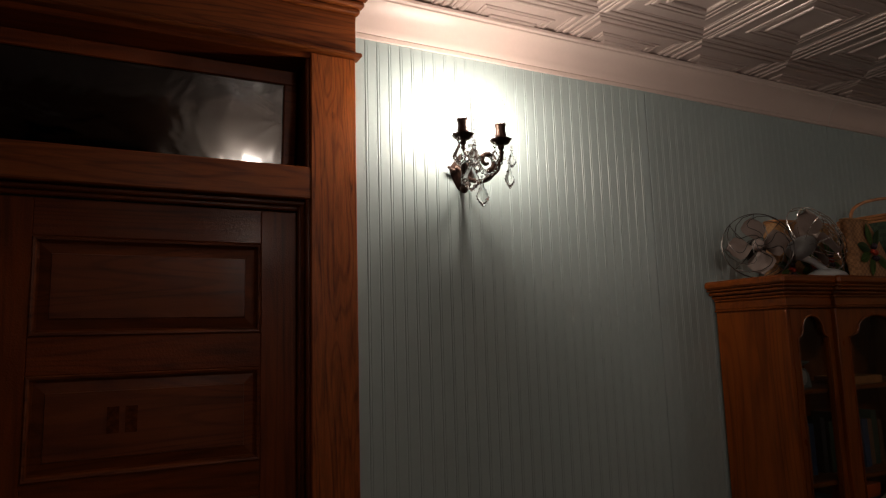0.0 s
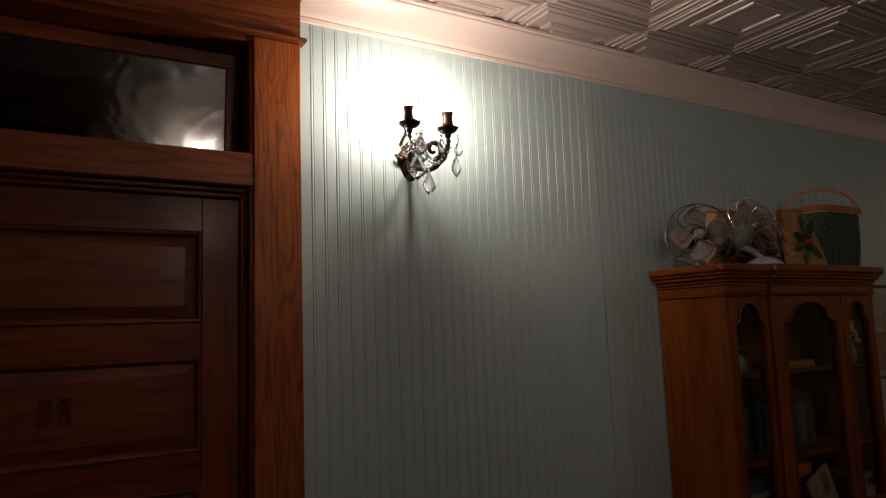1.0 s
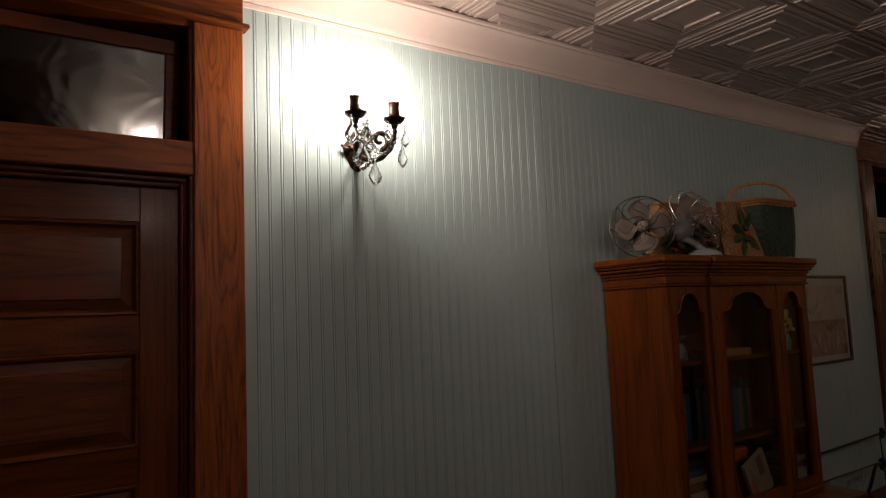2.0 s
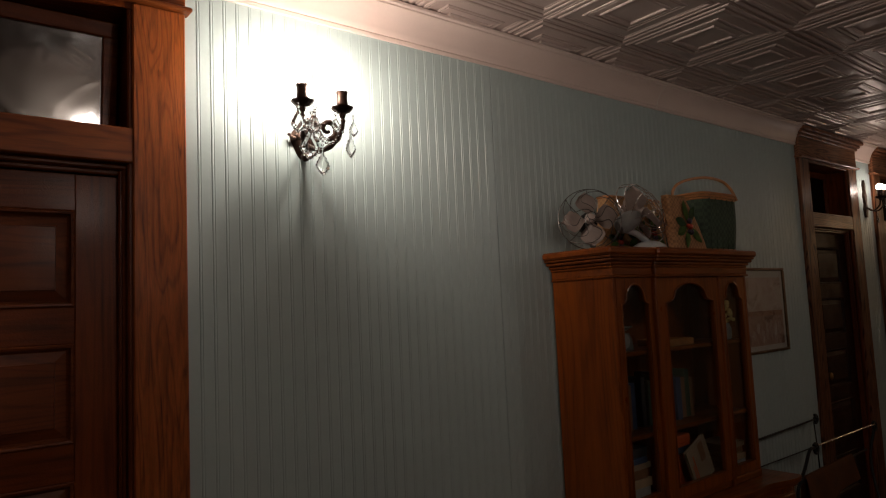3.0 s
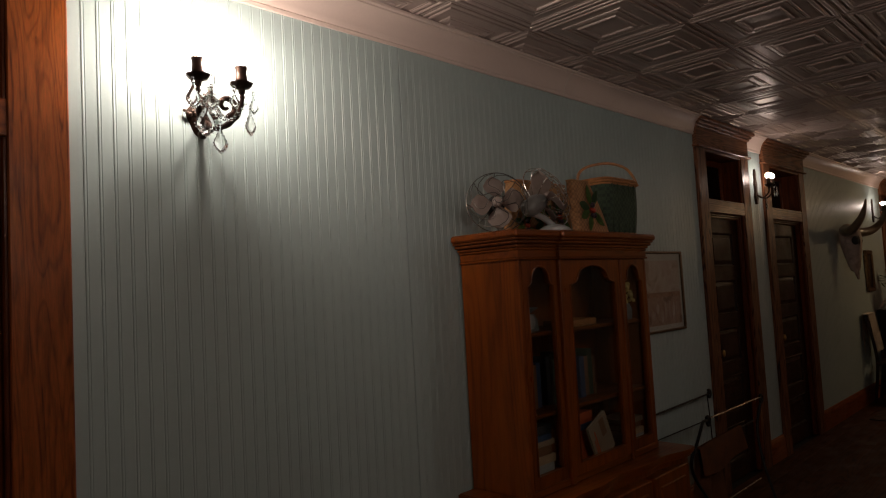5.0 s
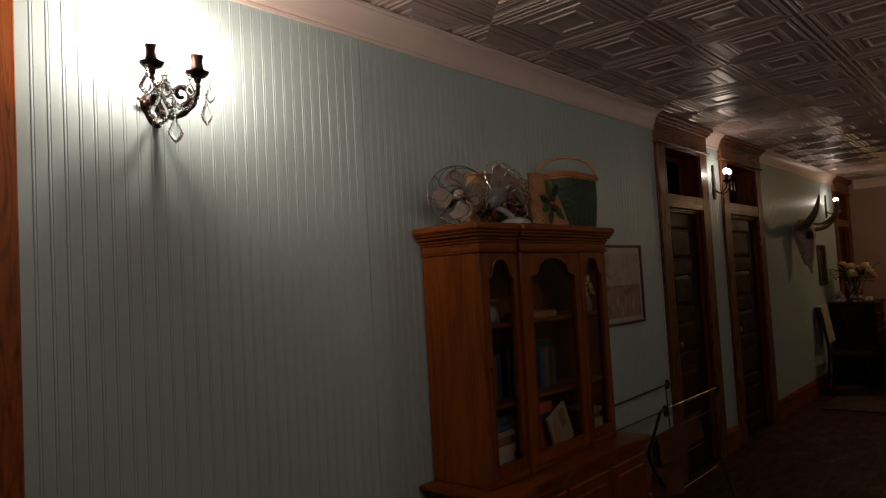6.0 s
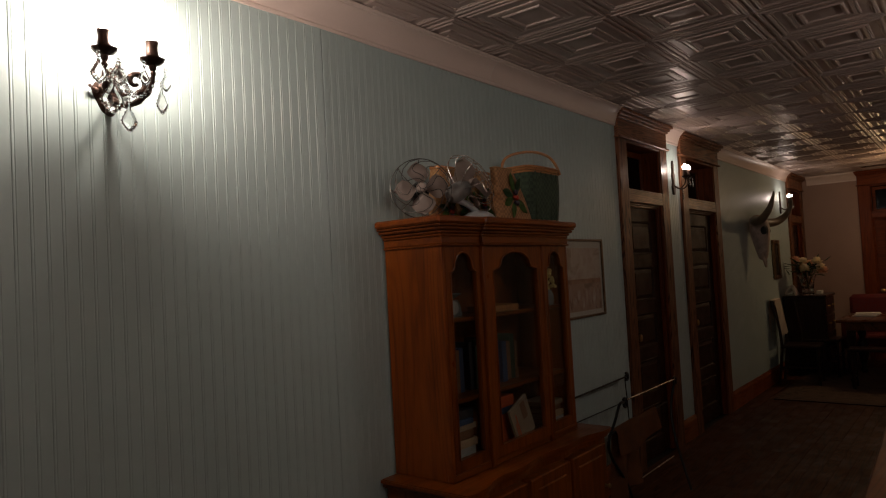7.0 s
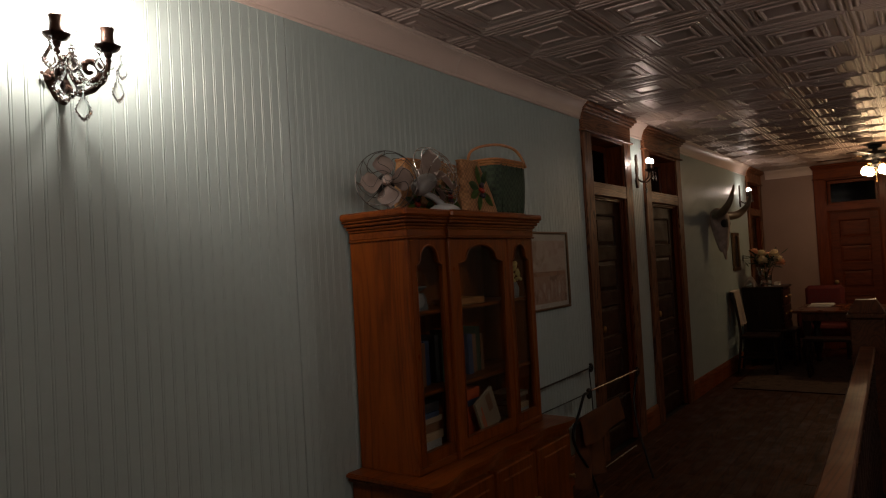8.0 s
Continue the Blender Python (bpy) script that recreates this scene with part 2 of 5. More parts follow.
RUG = rug_cloth("rug_wool", (0.035, 0.018, 0.012), (0.10, 0.058, 0.036), (0.055, 0.025, 0.016))
PAPER = plain("paper", (0.66, 0.62, 0.56), 0.8, 0.0, 0.06)
PAGES = plain("page_edges", (0.55, 0.47, 0.36), 0.9, 0.0, 0.12, 90.0, 0.4)
BOOKS = [plain("book_cover_" + n, c, 0.5) for n, c in (("black", (0.04, 0.04, 0.045)), ("blue", (0.04, 0.07, 0.14)), ("tan", (0.45, 0.30, 0.18)),
         ("orange", (0.55, 0.09, 0.02)), ("white", (0.32, 0.235, 0.16)), ("brown", (0.22, 0.10, 0.05)), ("green", (0.05, 0.09, 0.06)), ("grey", (0.38, 0.37, 0.35)))]
PETAL_A = plain("peach_petal", (0.80, 0.45, 0.28), 0.7)
PETAL_B = plain("cream_petal", (0.80, 0.68, 0.45), 0.7)
PETAL_C = plain("straw_yellow_petal", (0.62, 0.45, 0.15), 0.8)
STEM = plain("dark_foliage", (0.03, 0.055, 0.02), 0.7)
NUMBER_INK = plain("faded_black_paint", (0.072, 0.0175, 0.0045), 0.9, 0.0, 0.5, 60.0)
NUMBER_INK.node_tree.nodes["Principled BSDF"].inputs["Specular IOR Level"].default_value = 0.05
PRINT_A = rug_cloth("faded_print", (0.44, 0.30, 0.26), (0.54, 0.42, 0.37), (0.36, 0.24, 0.2))
PRINT_B = rug_cloth("print_figures", (0.47, 0.34, 0.31), (0.38, 0.24, 0.21), (0.52, 0.41, 0.37))
PRINT_C = rug_cloth("print_ground", (0.30, 0.16, 0.12), (0.40, 0.24, 0.19), (0.22, 0.11, 0.08))
PRINT_D = rug_cloth("print_roofs", (0.30, 0.11, 0.06), (0.38, 0.19, 0.13), (0.2, 0.08, 0.05))
MOUNT = plain("picture_mount", (0.5, 0.45, 0.42), 0.8, 0.0, 0.06)


def crystal():
    m, t, p = nodes_of("cut_crystal")
    p.inputs["Base Color"].default_value = (0.97, 0.97, 0.97, 1)
    p.inputs["Roughness"].default_value = 0.0
    p.inputs["IOR"].default_value = 1.6
    p.inputs["Transmission Weight"].default_value = 1.0
    return m


CRYSTAL = crystal()
GLOW_NEAR = glowing("near_bulb_glow", WARM, BULB_NEAR)
GLOW_FAR = glowing("far_bulb_glow", (1.0, 0.80, 0.69), BULB_FAR)
GLOW_FAN = glowing("fan_globe_glow", WARMER, BULB_FAN)
GLOW_BACK = glowing("back_bulb_glow", (0.97, 0.87, 0.79), BULB_BACK)
GLOW_SIDE = glowing("side_bulb_glow", (0.97, 0.87, 0.79), BULB_SIDE)


# ---- building tools ----
def add(bm, verts, faces, m=None):
    vs = [bm.verts.new(m @ Vector(v) if m is not None else v) for v in verts]
    for f in faces:
        bm.faces.new([vs[i] for i in f])


def slab(bm, x0, x1, y0, y1, z0, z1, b=0.003, m=None):
    """A box with chamfered edges."""
    x0, x1, y0, y1, z0, z1 = min(x0, x1), max(x0, x1), min(y0, y1), max(y0, y1), min(z0, z1), max(z0, z1)
    b = min(b, (x1 - x0) * 0.3, (y1 - y0) * 0.3, (z1 - z0) * 0.3)
    lo, hi = (x0, y0, z0), (x1, y1, z1)
    vs, at = [], {}
    for c in range(8):
        s = [(c >> k) & 1 for k in range(3)]
        for k in range(3):
            v = [hi[j] if s[j] else lo[j] for j in range(3)]
            for j in range(3):
                if j != k:
                    v[j] += -b if s[j] else b
            at[c, k] = len(vs)
            vs.append(v)
    faces = []
    for k in range(3):
        i, j = (k + 1) % 3, (k + 2) % 3
        for s in (0, 1):
            ring = [(s << k) | (p << i) | (q << j) for p, q in ((0, 0), (1, 0), (1, 1), (0, 1))]
            faces.append([at[c, k] for c in (ring if s else ring[::-1])])
        for p in (0, 1):
            for q in (0, 1):
                a, e = (p << i) | (q << j), (p << i) | (q << j) | (1 << k)
                f = [at[a, i], at[e, i], at[e, j], at[a, j]]
                faces.append(f if p != q else f[::-1])
    for c in range(8):
        odd = bin(c).count("1") % 2
        f = [at[c, 0], at[c, 1], at[c, 2]]
        faces.append(f if odd else f[::-1])
    add(bm, vs, faces, m)


def prism(bm, poly, c0, c1, place, caps=True):
    """A closed outline swept straight from c0 to c1; place(a, b, c) gives a point."""
    n = len(poly)
    vs = [place(a, b, c0) for a, b in poly] + [place(a, b, c1) for a, b in poly]
    faces = [[i, (i + 1) % n, n + (i + 1) % n, n + i] for i in range(n)]
    if caps:
        faces += [list(range(n))[::-1], list(range(n, 2 * n))]
    add(bm, vs, faces)


def sweep(bm, pts, r, seg=8, closed=False, radii=None):
    """A round bar along a line of points."""
    pts = [Vector(p) for p in pts]
    n = len(pts)
    rings, up = [], None
    for i, p in enumerate(pts):
        a = pts[i - 1] if i or closed else pts[i]
        b = pts[(i + 1) % n] if i < n - 1 or closed else pts[i]
        d = (b - a).normalized()
        if up is None:
            up = d.orthogonal().normalized()
        up = (up - d * up.dot(d)).normalized()
        side = d.cross(up)
        rr = radii[i] if radii else r
        rings.append([bm.verts.new(p + (up * math.cos(2 * math.pi * k / seg) + side * math.sin(2 * math.pi * k / seg)) * rr) for k in range(seg)])
    for i in range(n if closed else n - 1):
        a, b = rings[i], rings[(i + 1) % n]
        shift = 0
        if closed and i == n - 1:
            shift = min(range(seg), key=lambda s: (a[0].co - b[s].co).length)
        for k in range(seg):
            bm.faces.new((a[k], a[(k + 1) % seg], b[(k + 1 + shift) % seg], b[(k + shift) % seg]))
    if not closed:
        bm.faces.new(rings[0][::-1])
        bm.faces.new(rings[-1])


def lathe(bm, prof, seg=20, m=None, wobble=None):
    """A turned form: prof is (radius, height) from one end to the other."""
    m = m or Matrix()
    rings = []
    for r, z in prof:
        ring = []
        for k in range(seg):
            a = 2 * math.pi * k / seg
            rr = r * (1 + (wobble(a, z) if wobble else 0))
            ring.append(bm.verts.new(m @ Vector((rr * math.cos(a), rr * math.sin(a), z))))
        rings.append(ring)
    for a, b in zip(rings, rings[1:]):
        for k in range(seg):
            bm.faces.new((a[k], a[(k + 1) % seg], b[(k + 1) % seg], b[k]))
    bm.faces.new(rings[0][::-1])
    bm.faces.new(rings[-1])


def ball(bm, c, r, seg=10, squash=(1, 1, 1)):
    m = Matrix.Translation(c) @ Matrix.Diagonal((*squash, 1))
    n = max(4, seg // 2)
    lathe(bm, [(max(0.02 * r, r * math.sin(math.pi * i / n)), -r * math.cos(math.pi * i / n)) for i in range(n + 1)], seg, m)


def holed(bm, outer, inner, y0, y1):
    """An upright board with one opening; outlines in x and z, faces at y0 and y1."""
    loops = []
    for loop in (outer, inner):
        vs = [bm.verts.new((x, y0, z)) for x, z in loop]
        loops.append([bm.edges.new((vs[i], vs[(i + 1) % len(vs)])) for i in range(len(vs))])
    made = bmesh.ops.triangle_fill(bm, use_beauty=True, use_dissolve=False, edges=loops[0] + loops[1])
    faces = [g for g in made["geom"] if isinstance(g, bmesh.types.BMFace)]
    ext = bmesh.ops.extrude_face_region(bm, geom=faces, use_keep_orig=True)
    bmesh.ops.translate(bm, verts=[g for g in ext["geom"] if isinstance(g, bmesh.types.BMVert)], vec=(0, y1 - y0, 0))
    bmesh.ops.recalc_face_normals(bm, faces=bm.faces[:])


def smooth_line(pts, steps=6):
    """A rounded line through the points."""
    pts = [Vector(p) for p in pts]
    out = []
    for i in range(len(pts) - 1):
        p0, p1, p2, p3 = pts[max(0, i - 1)], pts[i], pts[i + 1], pts[min(len(pts) - 1, i + 2)]
        for k in range(steps):
            u = k / steps
            out.append(0.5 * ((2 * p1) + (p2 - p0) * u + (2 * p0 - 5 * p1 + 4 * p2 - p3) * u * u + (3 * p1 - p0 - 3 * p2 + p3) * u ** 3))
    return out + [pts[-1]]


def mesh_of(name, bm, material, soft=False):
    bmesh.ops.recalc_face_normals(bm, faces=bm.faces[:])
    me = bpy.data.meshes.new(name)
    bm.to_mesh(me)
    bm.free()
    me.materials.append(material)
    if soft:
        me.polygons.foreach_set("use_smooth", [True] * len(me.polygons))
        me.set_sharp_from_angle(angle=radians(40))
    return me


def part(name, bm, material, parent=None, label="", soft=False):
    ob = new(name, mesh_of(name, bm, material, soft))
    ob.parent = parent
    return tagged(ob, label)


def thing(name, m, label, category, group="", kind=""):
    ob = new(name)
    ob.matrix_basis = m
    ob.empty_display_size = 0.05
    return tagged(ob, label, category, group, kind)


def box_part(name, dims, material, parent, b=0.003, label=""):
    bm = bmesh.new()
    slab(bm, *dims, b)
    return part(name, bm, material, parent, label)


# ---- the shell of the hall ----
def hall():
    # floor slab under the boards, with an open stairwell beside the railing
    bm = bmesh.new()
    slab(bm, XW, XE, -1.98, 0.16, -0.2, -0.022, 0.0)
    slab(bm, XW, 0.9, YS, -1.98, -0.2, -0.022, 0.0)
    slab(bm, 5.2, XE, YS, -1.98, -0.2, -0.022, 0.0)
    floor = tagged(part("floor", bm, DARK), "dark worn wooden floorboards along the hall", "floor", kind="structure")
    bm = bmesh.new()
    slab(bm, 0.8, 5.3, -3.1, -1.88, -2.9, -2.8, 0.0)
    slab(bm, 0.85, 5.2, -1.98, -1.90, -2.8, -0.2, 0.0)
    slab(bm, 0.8, 0.9, YS, -1.98, -2.8, -0.2, 0.0)
    slab(bm, 5.2, 5.3, YS, -1.98, -2.8, -0.2, 0.0)
    slab(bm, 0.8, 5.3, YS - 0.1, YS, -2.8, -0.2, 0.0)
    tagged(part("stairwell_wall", bm, WALL_BACK), "plain cream walls of the open stairwell", "wall", kind="structure")

    # north wall: solid pieces round the four doorways
    bm = bmesh.new()
    edges = [XW]
    for a, b in DOORWAYS:
        edges += [a, b]
    edges.append(XE)
    for i in range(0, len(edges), 2):
        slab(bm, edges[i], edges[i + 1], 0.008, 0.16, 0, CEIL + 0.06, 0.0)
    for a, b in DOORWAYS:
        slab(bm, a, b, 0.008, 0.16, 2.505, CEIL + 0.06, 0.0)
    north = tagged(part("wall_north", bm, WALL), "green painted beadboard wall in a long hall", "wall", kind="structure")

    bm = bmesh.new()
    slab(bm, XE, XE + 0.15, END_A, 0.16, 0, CEIL + 0.06, 0.0)
    slab(bm, XE, XE + 0.15, YS - 0.15, END_B, 0, CEIL + 0.06, 0.0)
    slab(bm, XE, XE + 0.15, END_B, END_A, 2.505, CEIL + 0.06, 0.0)
    tagged(part("wall_east", bm, END_WALL), "plain pinkish cream end wall of the hall", "wall", kind="structure")
    bm = bmesh.new()
    slab(bm, XW - 0.15, XW, YS - 0.15, 0.16, 0, CEIL + 0.06, 0.0)
    tagged(part("wall_west", bm, WALL_BACK), "plain cream wall closing the hall", "wall", kind="structure")
    bm = bmesh.new()
    slab(bm, XW, ACROSS[0], YS - 0.15, YS, 0, CEIL + 0.06, 0.0)
    slab(bm, ACROSS[1], XE, YS - 0.15, YS, 0, CEIL + 0.06, 0.0)
    slab(bm, *ACROSS, YS - 0.15, YS, 2.505, CEIL + 0.06, 0.0)
    tagged(part("wall_south", bm, WALL_BACK), "plain cream long wall across the hall", "wall", kind="structure")

    # near-black shells behind the doors, the rooms' darkness put into the colour
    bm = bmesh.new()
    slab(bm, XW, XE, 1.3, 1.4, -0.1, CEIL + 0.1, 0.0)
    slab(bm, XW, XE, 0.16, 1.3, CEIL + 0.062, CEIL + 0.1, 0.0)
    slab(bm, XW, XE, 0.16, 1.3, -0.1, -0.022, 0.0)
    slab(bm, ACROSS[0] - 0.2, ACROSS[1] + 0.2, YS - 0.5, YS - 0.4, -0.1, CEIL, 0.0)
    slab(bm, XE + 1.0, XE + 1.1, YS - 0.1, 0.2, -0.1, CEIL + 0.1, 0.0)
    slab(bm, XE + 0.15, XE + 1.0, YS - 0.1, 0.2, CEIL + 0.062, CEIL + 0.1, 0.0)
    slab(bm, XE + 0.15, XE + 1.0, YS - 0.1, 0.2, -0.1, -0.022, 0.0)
    tagged(part("backdrop", bm, DARK), "near-black shells standing in for unlit rooms behind the doors", "room", kind="structure")
    return floor, north


DOORWAYS = [(-0.25, 0.69), (5.08, 5.815), (6.41, 7.265), (10.72, 11.44)]
END_A, END_B = -0.865, -1.575
ACROSS = (-0.518, 0.422)


def tin_ceiling():
    """Pressed tin: square cells of nested ribs round a small raised centre."""
    def bead(a, b, base, rise):
        return [(a, base)] + [(a + (b - a) * (0.5 - 0.5 * math.cos(math.pi * k / 5)), base + rise * math.sin(math.pi * k / 5)) for k in range(1, 5)] + [(b, base)]
    prof = [(1.0, -0.003), (0.988, 0.0006)] + bead(0.955, 0.885, 0.0006, 0.0060) + bead(0.84, 0.765, 0.001, 0.0064) + [(0.755, 0.0028), (0.735, 0.003), (0.725, 0.0006)]
    prof += bead(0.575, 0.52, 0.0, 0.0056) + [(0.51, 0.0042), (0.45, 0.0055), (0.44, 0.0024)] + bead(0.385, 0.315, 0.003, 0.0078) + [(0.30, 0.0005), (0.0, 0.0005)]
    cell = 0.515
    verts, faces = [], []
    x_first, y_first = 1.648 - 8 * cell, -0.262 + cell
    nx, ny = int((XE - x_first) / cell) + 2, int((y_first - YS) / cell) + 2
    for ix in range(nx):
        for iy in range(ny):
            cx, cy = x_first + (ix + 0.5) * cell, y_first - (iy + 0.5) * cell
            lift = random.uniform(-0.0015, 0.0015)
            tx, ty = random.uniform(-0.004, 0.004), random.uniform(-0.004, 0.004)
            start = len(verts)
            for d, h in prof[:-1]:
                for sx, sy in ((-1, -1), (1, -1), (1, 1), (-1, 1)):
                    u, v = sx * d * cell / 2, sy * d * cell / 2
                    verts.append((cx + u, cy + v, CEIL - h - lift - tx * u - ty * v))
            for r in range(len(prof) - 2):
                for k in range(4):
                    a, b = start + r * 4 + k, start + r * 4 + (k + 1) % 4
                    faces.append((a, a + 4, b + 4, b))
            e = start + (len(prof) - 2) * 4
            faces.append((e, e + 3, e + 2, e + 1))
    n = len(verts)
    verts += [(XW - 0.2, YS - 0.2, CEIL + 0.012), (XE + 0.2, YS - 0.2, CEIL + 0.012), (XE + 0.2, 0.2, CEIL + 0.012), (XW - 0.2, 0.2, CEIL + 0.012)]
    verts += [(x, y, CEIL + 0.06) for x, y, _ in verts[n:n + 4]]
    faces += [(n, n + 1, n + 2, n + 3), (n + 7, n + 6, n + 5, n + 4)] + [(n + k, n + 4 + k, n + 4 + (k + 1) % 4, n + (k + 1) % 4) for k in range(4)]
    me = bpy.data.meshes.new("ceiling")
    me.from_pydata(verts, [], faces)
    me.materials.append(TIN)
    tagged(new("ceiling", me), "pressed tin ceiling of nested square ribs", "ceiling", kind="structure")


CROWN_PROF = [(0.0, CROWN), (-0.011, CROWN), (-0.013, CROWN + 0.012), (-0.010, CROWN + 0.017), (-0.014, CROWN + 0.022), (-0.018, CROWN + 0.04), (-0.027, CROWN + 0.06),
              (-0.040, CROWN + 0.08), (-0.056, CROWN + 0.096), (-0.070, CROWN + 0.105), (-0.076, CROWN + 0.108), (-0.077, CROWN + 0.114), (-0.086, CROWN + 0.118),
              (-0.088, CROWN + 0.127), (-0.084, CEIL - 0.009), (0.0, CEIL - 0.009)]


def crown_run(a, b):
    bm = bmesh.new()
    prism(bm, CROWN_PROF, a, b, lambda y, z, x: (x, y, z))
    tagged(part("trim", bm, CROWN_PAINT, None, "", True), "pinkish white crown moulding under the tin ceiling", "moulding", kind="structure")


def baseboard(a, b):
    bm = bmesh.new()
    prism(bm, [(0.0, 0.0), (-0.02, 0.0), (-0.02, 0.15), (-0.016, 0.165), (-0.012, 0.17), (-0.012, 0.18), (-0.006, 0.188), (0.0, 0.188)], a, b, lambda y, z, x: (x, y, z))
    tagged(part("baseboard", bm, BASE_WOOD), "reddish brown varnished wooden baseboard", "baseboard", kind="structure")


def beadboard(north, x0, x1, proud=0.0, near=0.0, g=0.0015, w=-0.0003):
    """One sheet of beadboard; proud, near: how far its two edges have sprung off the wall; g, w: depth of the grooves, rise of the bead."""
    pitch = 0.0423
    first = 0.860 + math.ceil((x0 + 0.012 - 0.860) / pitch) * pitch
    line = [(x0, 0.003), (x0 + 0.003, 0.0)]
    x = first
    while x < x1 - 0.012:
        line += [(x - 0.0062, 0.0), (x - 0.0052, g), (x - 0.0042, g), (x - 0.0035, 0.0014), (x - 0.0024, -w * 0.5), (x, -w), (x + 0.0024, -w * 0.5),
                 (x + 0.0035, 0.0014), (x + 0.0042, g), (x + 0.0052, g), (x + 0.0062, 0.0)]
        x += pitch
    line += [(x1 - 0.003, 0.0), (x1, 0.003)]

    def spring(x):
        u = max(0.0, (x - (x1 - 0.55)) / 0.55)
        v = max(0.0, (x0 + 0.75 - x) / 0.75)
        return -proud * u * u - near * v * v
    poly = [(x, y + spring(x)) for x, y in line]
    verts = [(x, y, 0.0) for x, y in poly] + [(x, y, CROWN + 0.03) for x, y in poly]
    n = len(poly)
    faces = [(i, i + 1, n + i + 1, n + i) for i in range(n - 1)]
    m = len(verts)
    verts += [(x1, 0.0079, 0.0), (x0, 0.0079, 0.0), (x1, 0.0079, CROWN + 0.03), (x0, 0.0079, CROWN + 0.03)]
    faces += [(n - 1, m, m + 2, 2 * n - 1), (m + 1, 0, n, m + 3), (m, m + 1, m + 3, m + 2)]
    me = bpy.data.meshes.new("panel")
    me.from_pydata(verts, [], faces)
    me.materials.append(WALL)
    ob = new("panel", me)
    ob.parent = north


def floorboards(floor):
    rng = random.Random(4)
    width, y, k = 0.083, -0.002, 0
    while y > YS:
        y0 = max(YS, y - width)
        spans = [(XW, XE)] if y0 > -1.98 else [(XW, 0.9), (5.2, XE)]
        for a, b in spans:
            x = a
            while x < b - 0.01:
                e = min(b, x + rng.uniform(2.4, 4.2))
                if b - e < 0.5:
                    e = b
                bm = bmesh.new()
                dz = rng.uniform(-0.0012, 0.0008)
                slab(bm, x + 0.0005, e - 0.0005, y0 + 0.0006, y - 0.0006, -0.0219, dz, 0.001)
                part("floorboard", bm, FLOORING, floor)
                x = e
        y -= width


# ---- doorways ----
def door_unit(name, m, width, leaf_label, number=False, tilt=0.0, extra=0.0):
    """A five-panel door with a transom, in cased trim. Built along its own x from 0 to width, its room side towards minus y."""
    unit = thing(name, m, leaf_label, "door", kind="structure")
    cw = 0.15
    trim_z, trim_x = (FIR_Z, FIR_SHADED_X) if number else (DOOR_Z, DOOR_X) if "reddish" in leaf_label else (OLD_Z, OLD_X)
    leaf_z, leaf_x, leaf_p = (RED_LEAF, RED_LEAF, RED_LEAF) if "reddish" in leaf_label else (DOOR_Z, DOOR_X, DOOR_P) if number else (DARK_DOOR_Z, DARK_DOOR_X, DARK_DOOR_X)
    # casings, header and its mouldings
    box_part("casing", (-cw + 0.025, 0.025, -0.025, 0.0085, 0, 2.497), trim_z, unit, 0.004)
    box_part("casing", (width - 0.025, width + cw - 0.025, -0.025, 0.0085, 0, 2.497), FIR_KNOT if number else trim_z, unit, 0.004)
    bm = bmesh.new()
    o = cw - 0.025
    slab(bm, -o - 0.016, width + o + 0.016, -0.05, 0.0085, 2.497, 2.512, 0.005)
    part("header_bead", bm, trim_x, unit)
    box_part("header", (-o, width + o, -0.03, 0.0085, 2.512, 2.645), trim_x, unit, 0.003)
    bm = bmesh.new()
    slab(bm, -o - 0.01, width + o + 0.01, -0.048, 0.0085, 2.645, 2.662, 0.004)
    slab(bm, -o - 0.02, width + o + 0.02, -0.066, 0.0085, 2.662, 2.682, 0.006)
    slab(bm, -o - 0.028, width + o + 0.028, -0.088, 0.0085, 2.682, 2.7085, 0.004)
    part("header_cap", bm, trim_x, unit)
    # jambs, stops and the transom bar
    for side in (0, 1):
        def sx(a, b):
            return (a, b) if side == 0 else (width - b, width - a)
        bm = bmesh.new()
        slab(bm, *sx(0.0, 0.022), -0.018, 0.158, 0, 2.5, 0.002)
        slab(bm, *sx(0.022, 0.036), -0.012, 0.006, 0, 2.5, 0.005)
        part("jamb", bm, DOOR_Z, unit)
        bm = bmesh.new()
        slab(bm, *sx(0.022, 0.044), 0.012, 0.044, 0, HEAD, 0.005)
        slab(bm, *sx(0.022, 0.052), 0.024, 0.044, 0, HEAD, 0.004)
        part("stop", bm, DOOR_Z, unit)
    box_part("jamb", (0.022, width - 0.022, -0.018, 0.158, 2.478, 2.5), DOOR_X, unit, 0.002)
    box_part("transom_bar", (0.0225, width - 0.0225, -0.022, 0.158, HEAD, 2.124), trim_x, unit, 0.004)
    bm = bmesh.new()
    slab(bm, 0.0226, width - 0.0226, 0.010, 0.044, HEAD - 0.016, HEAD - 0.0005, 0.005)
    slab(bm, 0.0526, width - 0.0526, 0.022, 0.044, HEAD - 0.03, HEAD - 0.016, 0.004)
    part("stop", bm, DOOR_X, unit)
    # the transom sash, hinged at its foot and leaning a little into the hall
    sash = thing("transom_sash", pose(0, 0.145, 2.126, tilt), "", "", kind="")
    sash.parent = unit
    bm = bmesh.new()
    a, b, zt = 0.034, width - 0.034, 0.35
    slab(bm, a, b, -0.012, 0.012, zt - 0.046, zt, 0.003)
    slab(bm, a, b, -0.012, 0.012, 0.0, 0.028, 0.003)
    slab(bm, a, a + 0.042, -0.0118, 0.0118, 0.028, zt - 0.046, 0.003)
    slab(bm, b - 0.042, b, -0.0118, 0.0118, 0.028, zt - 0.046, 0.003)
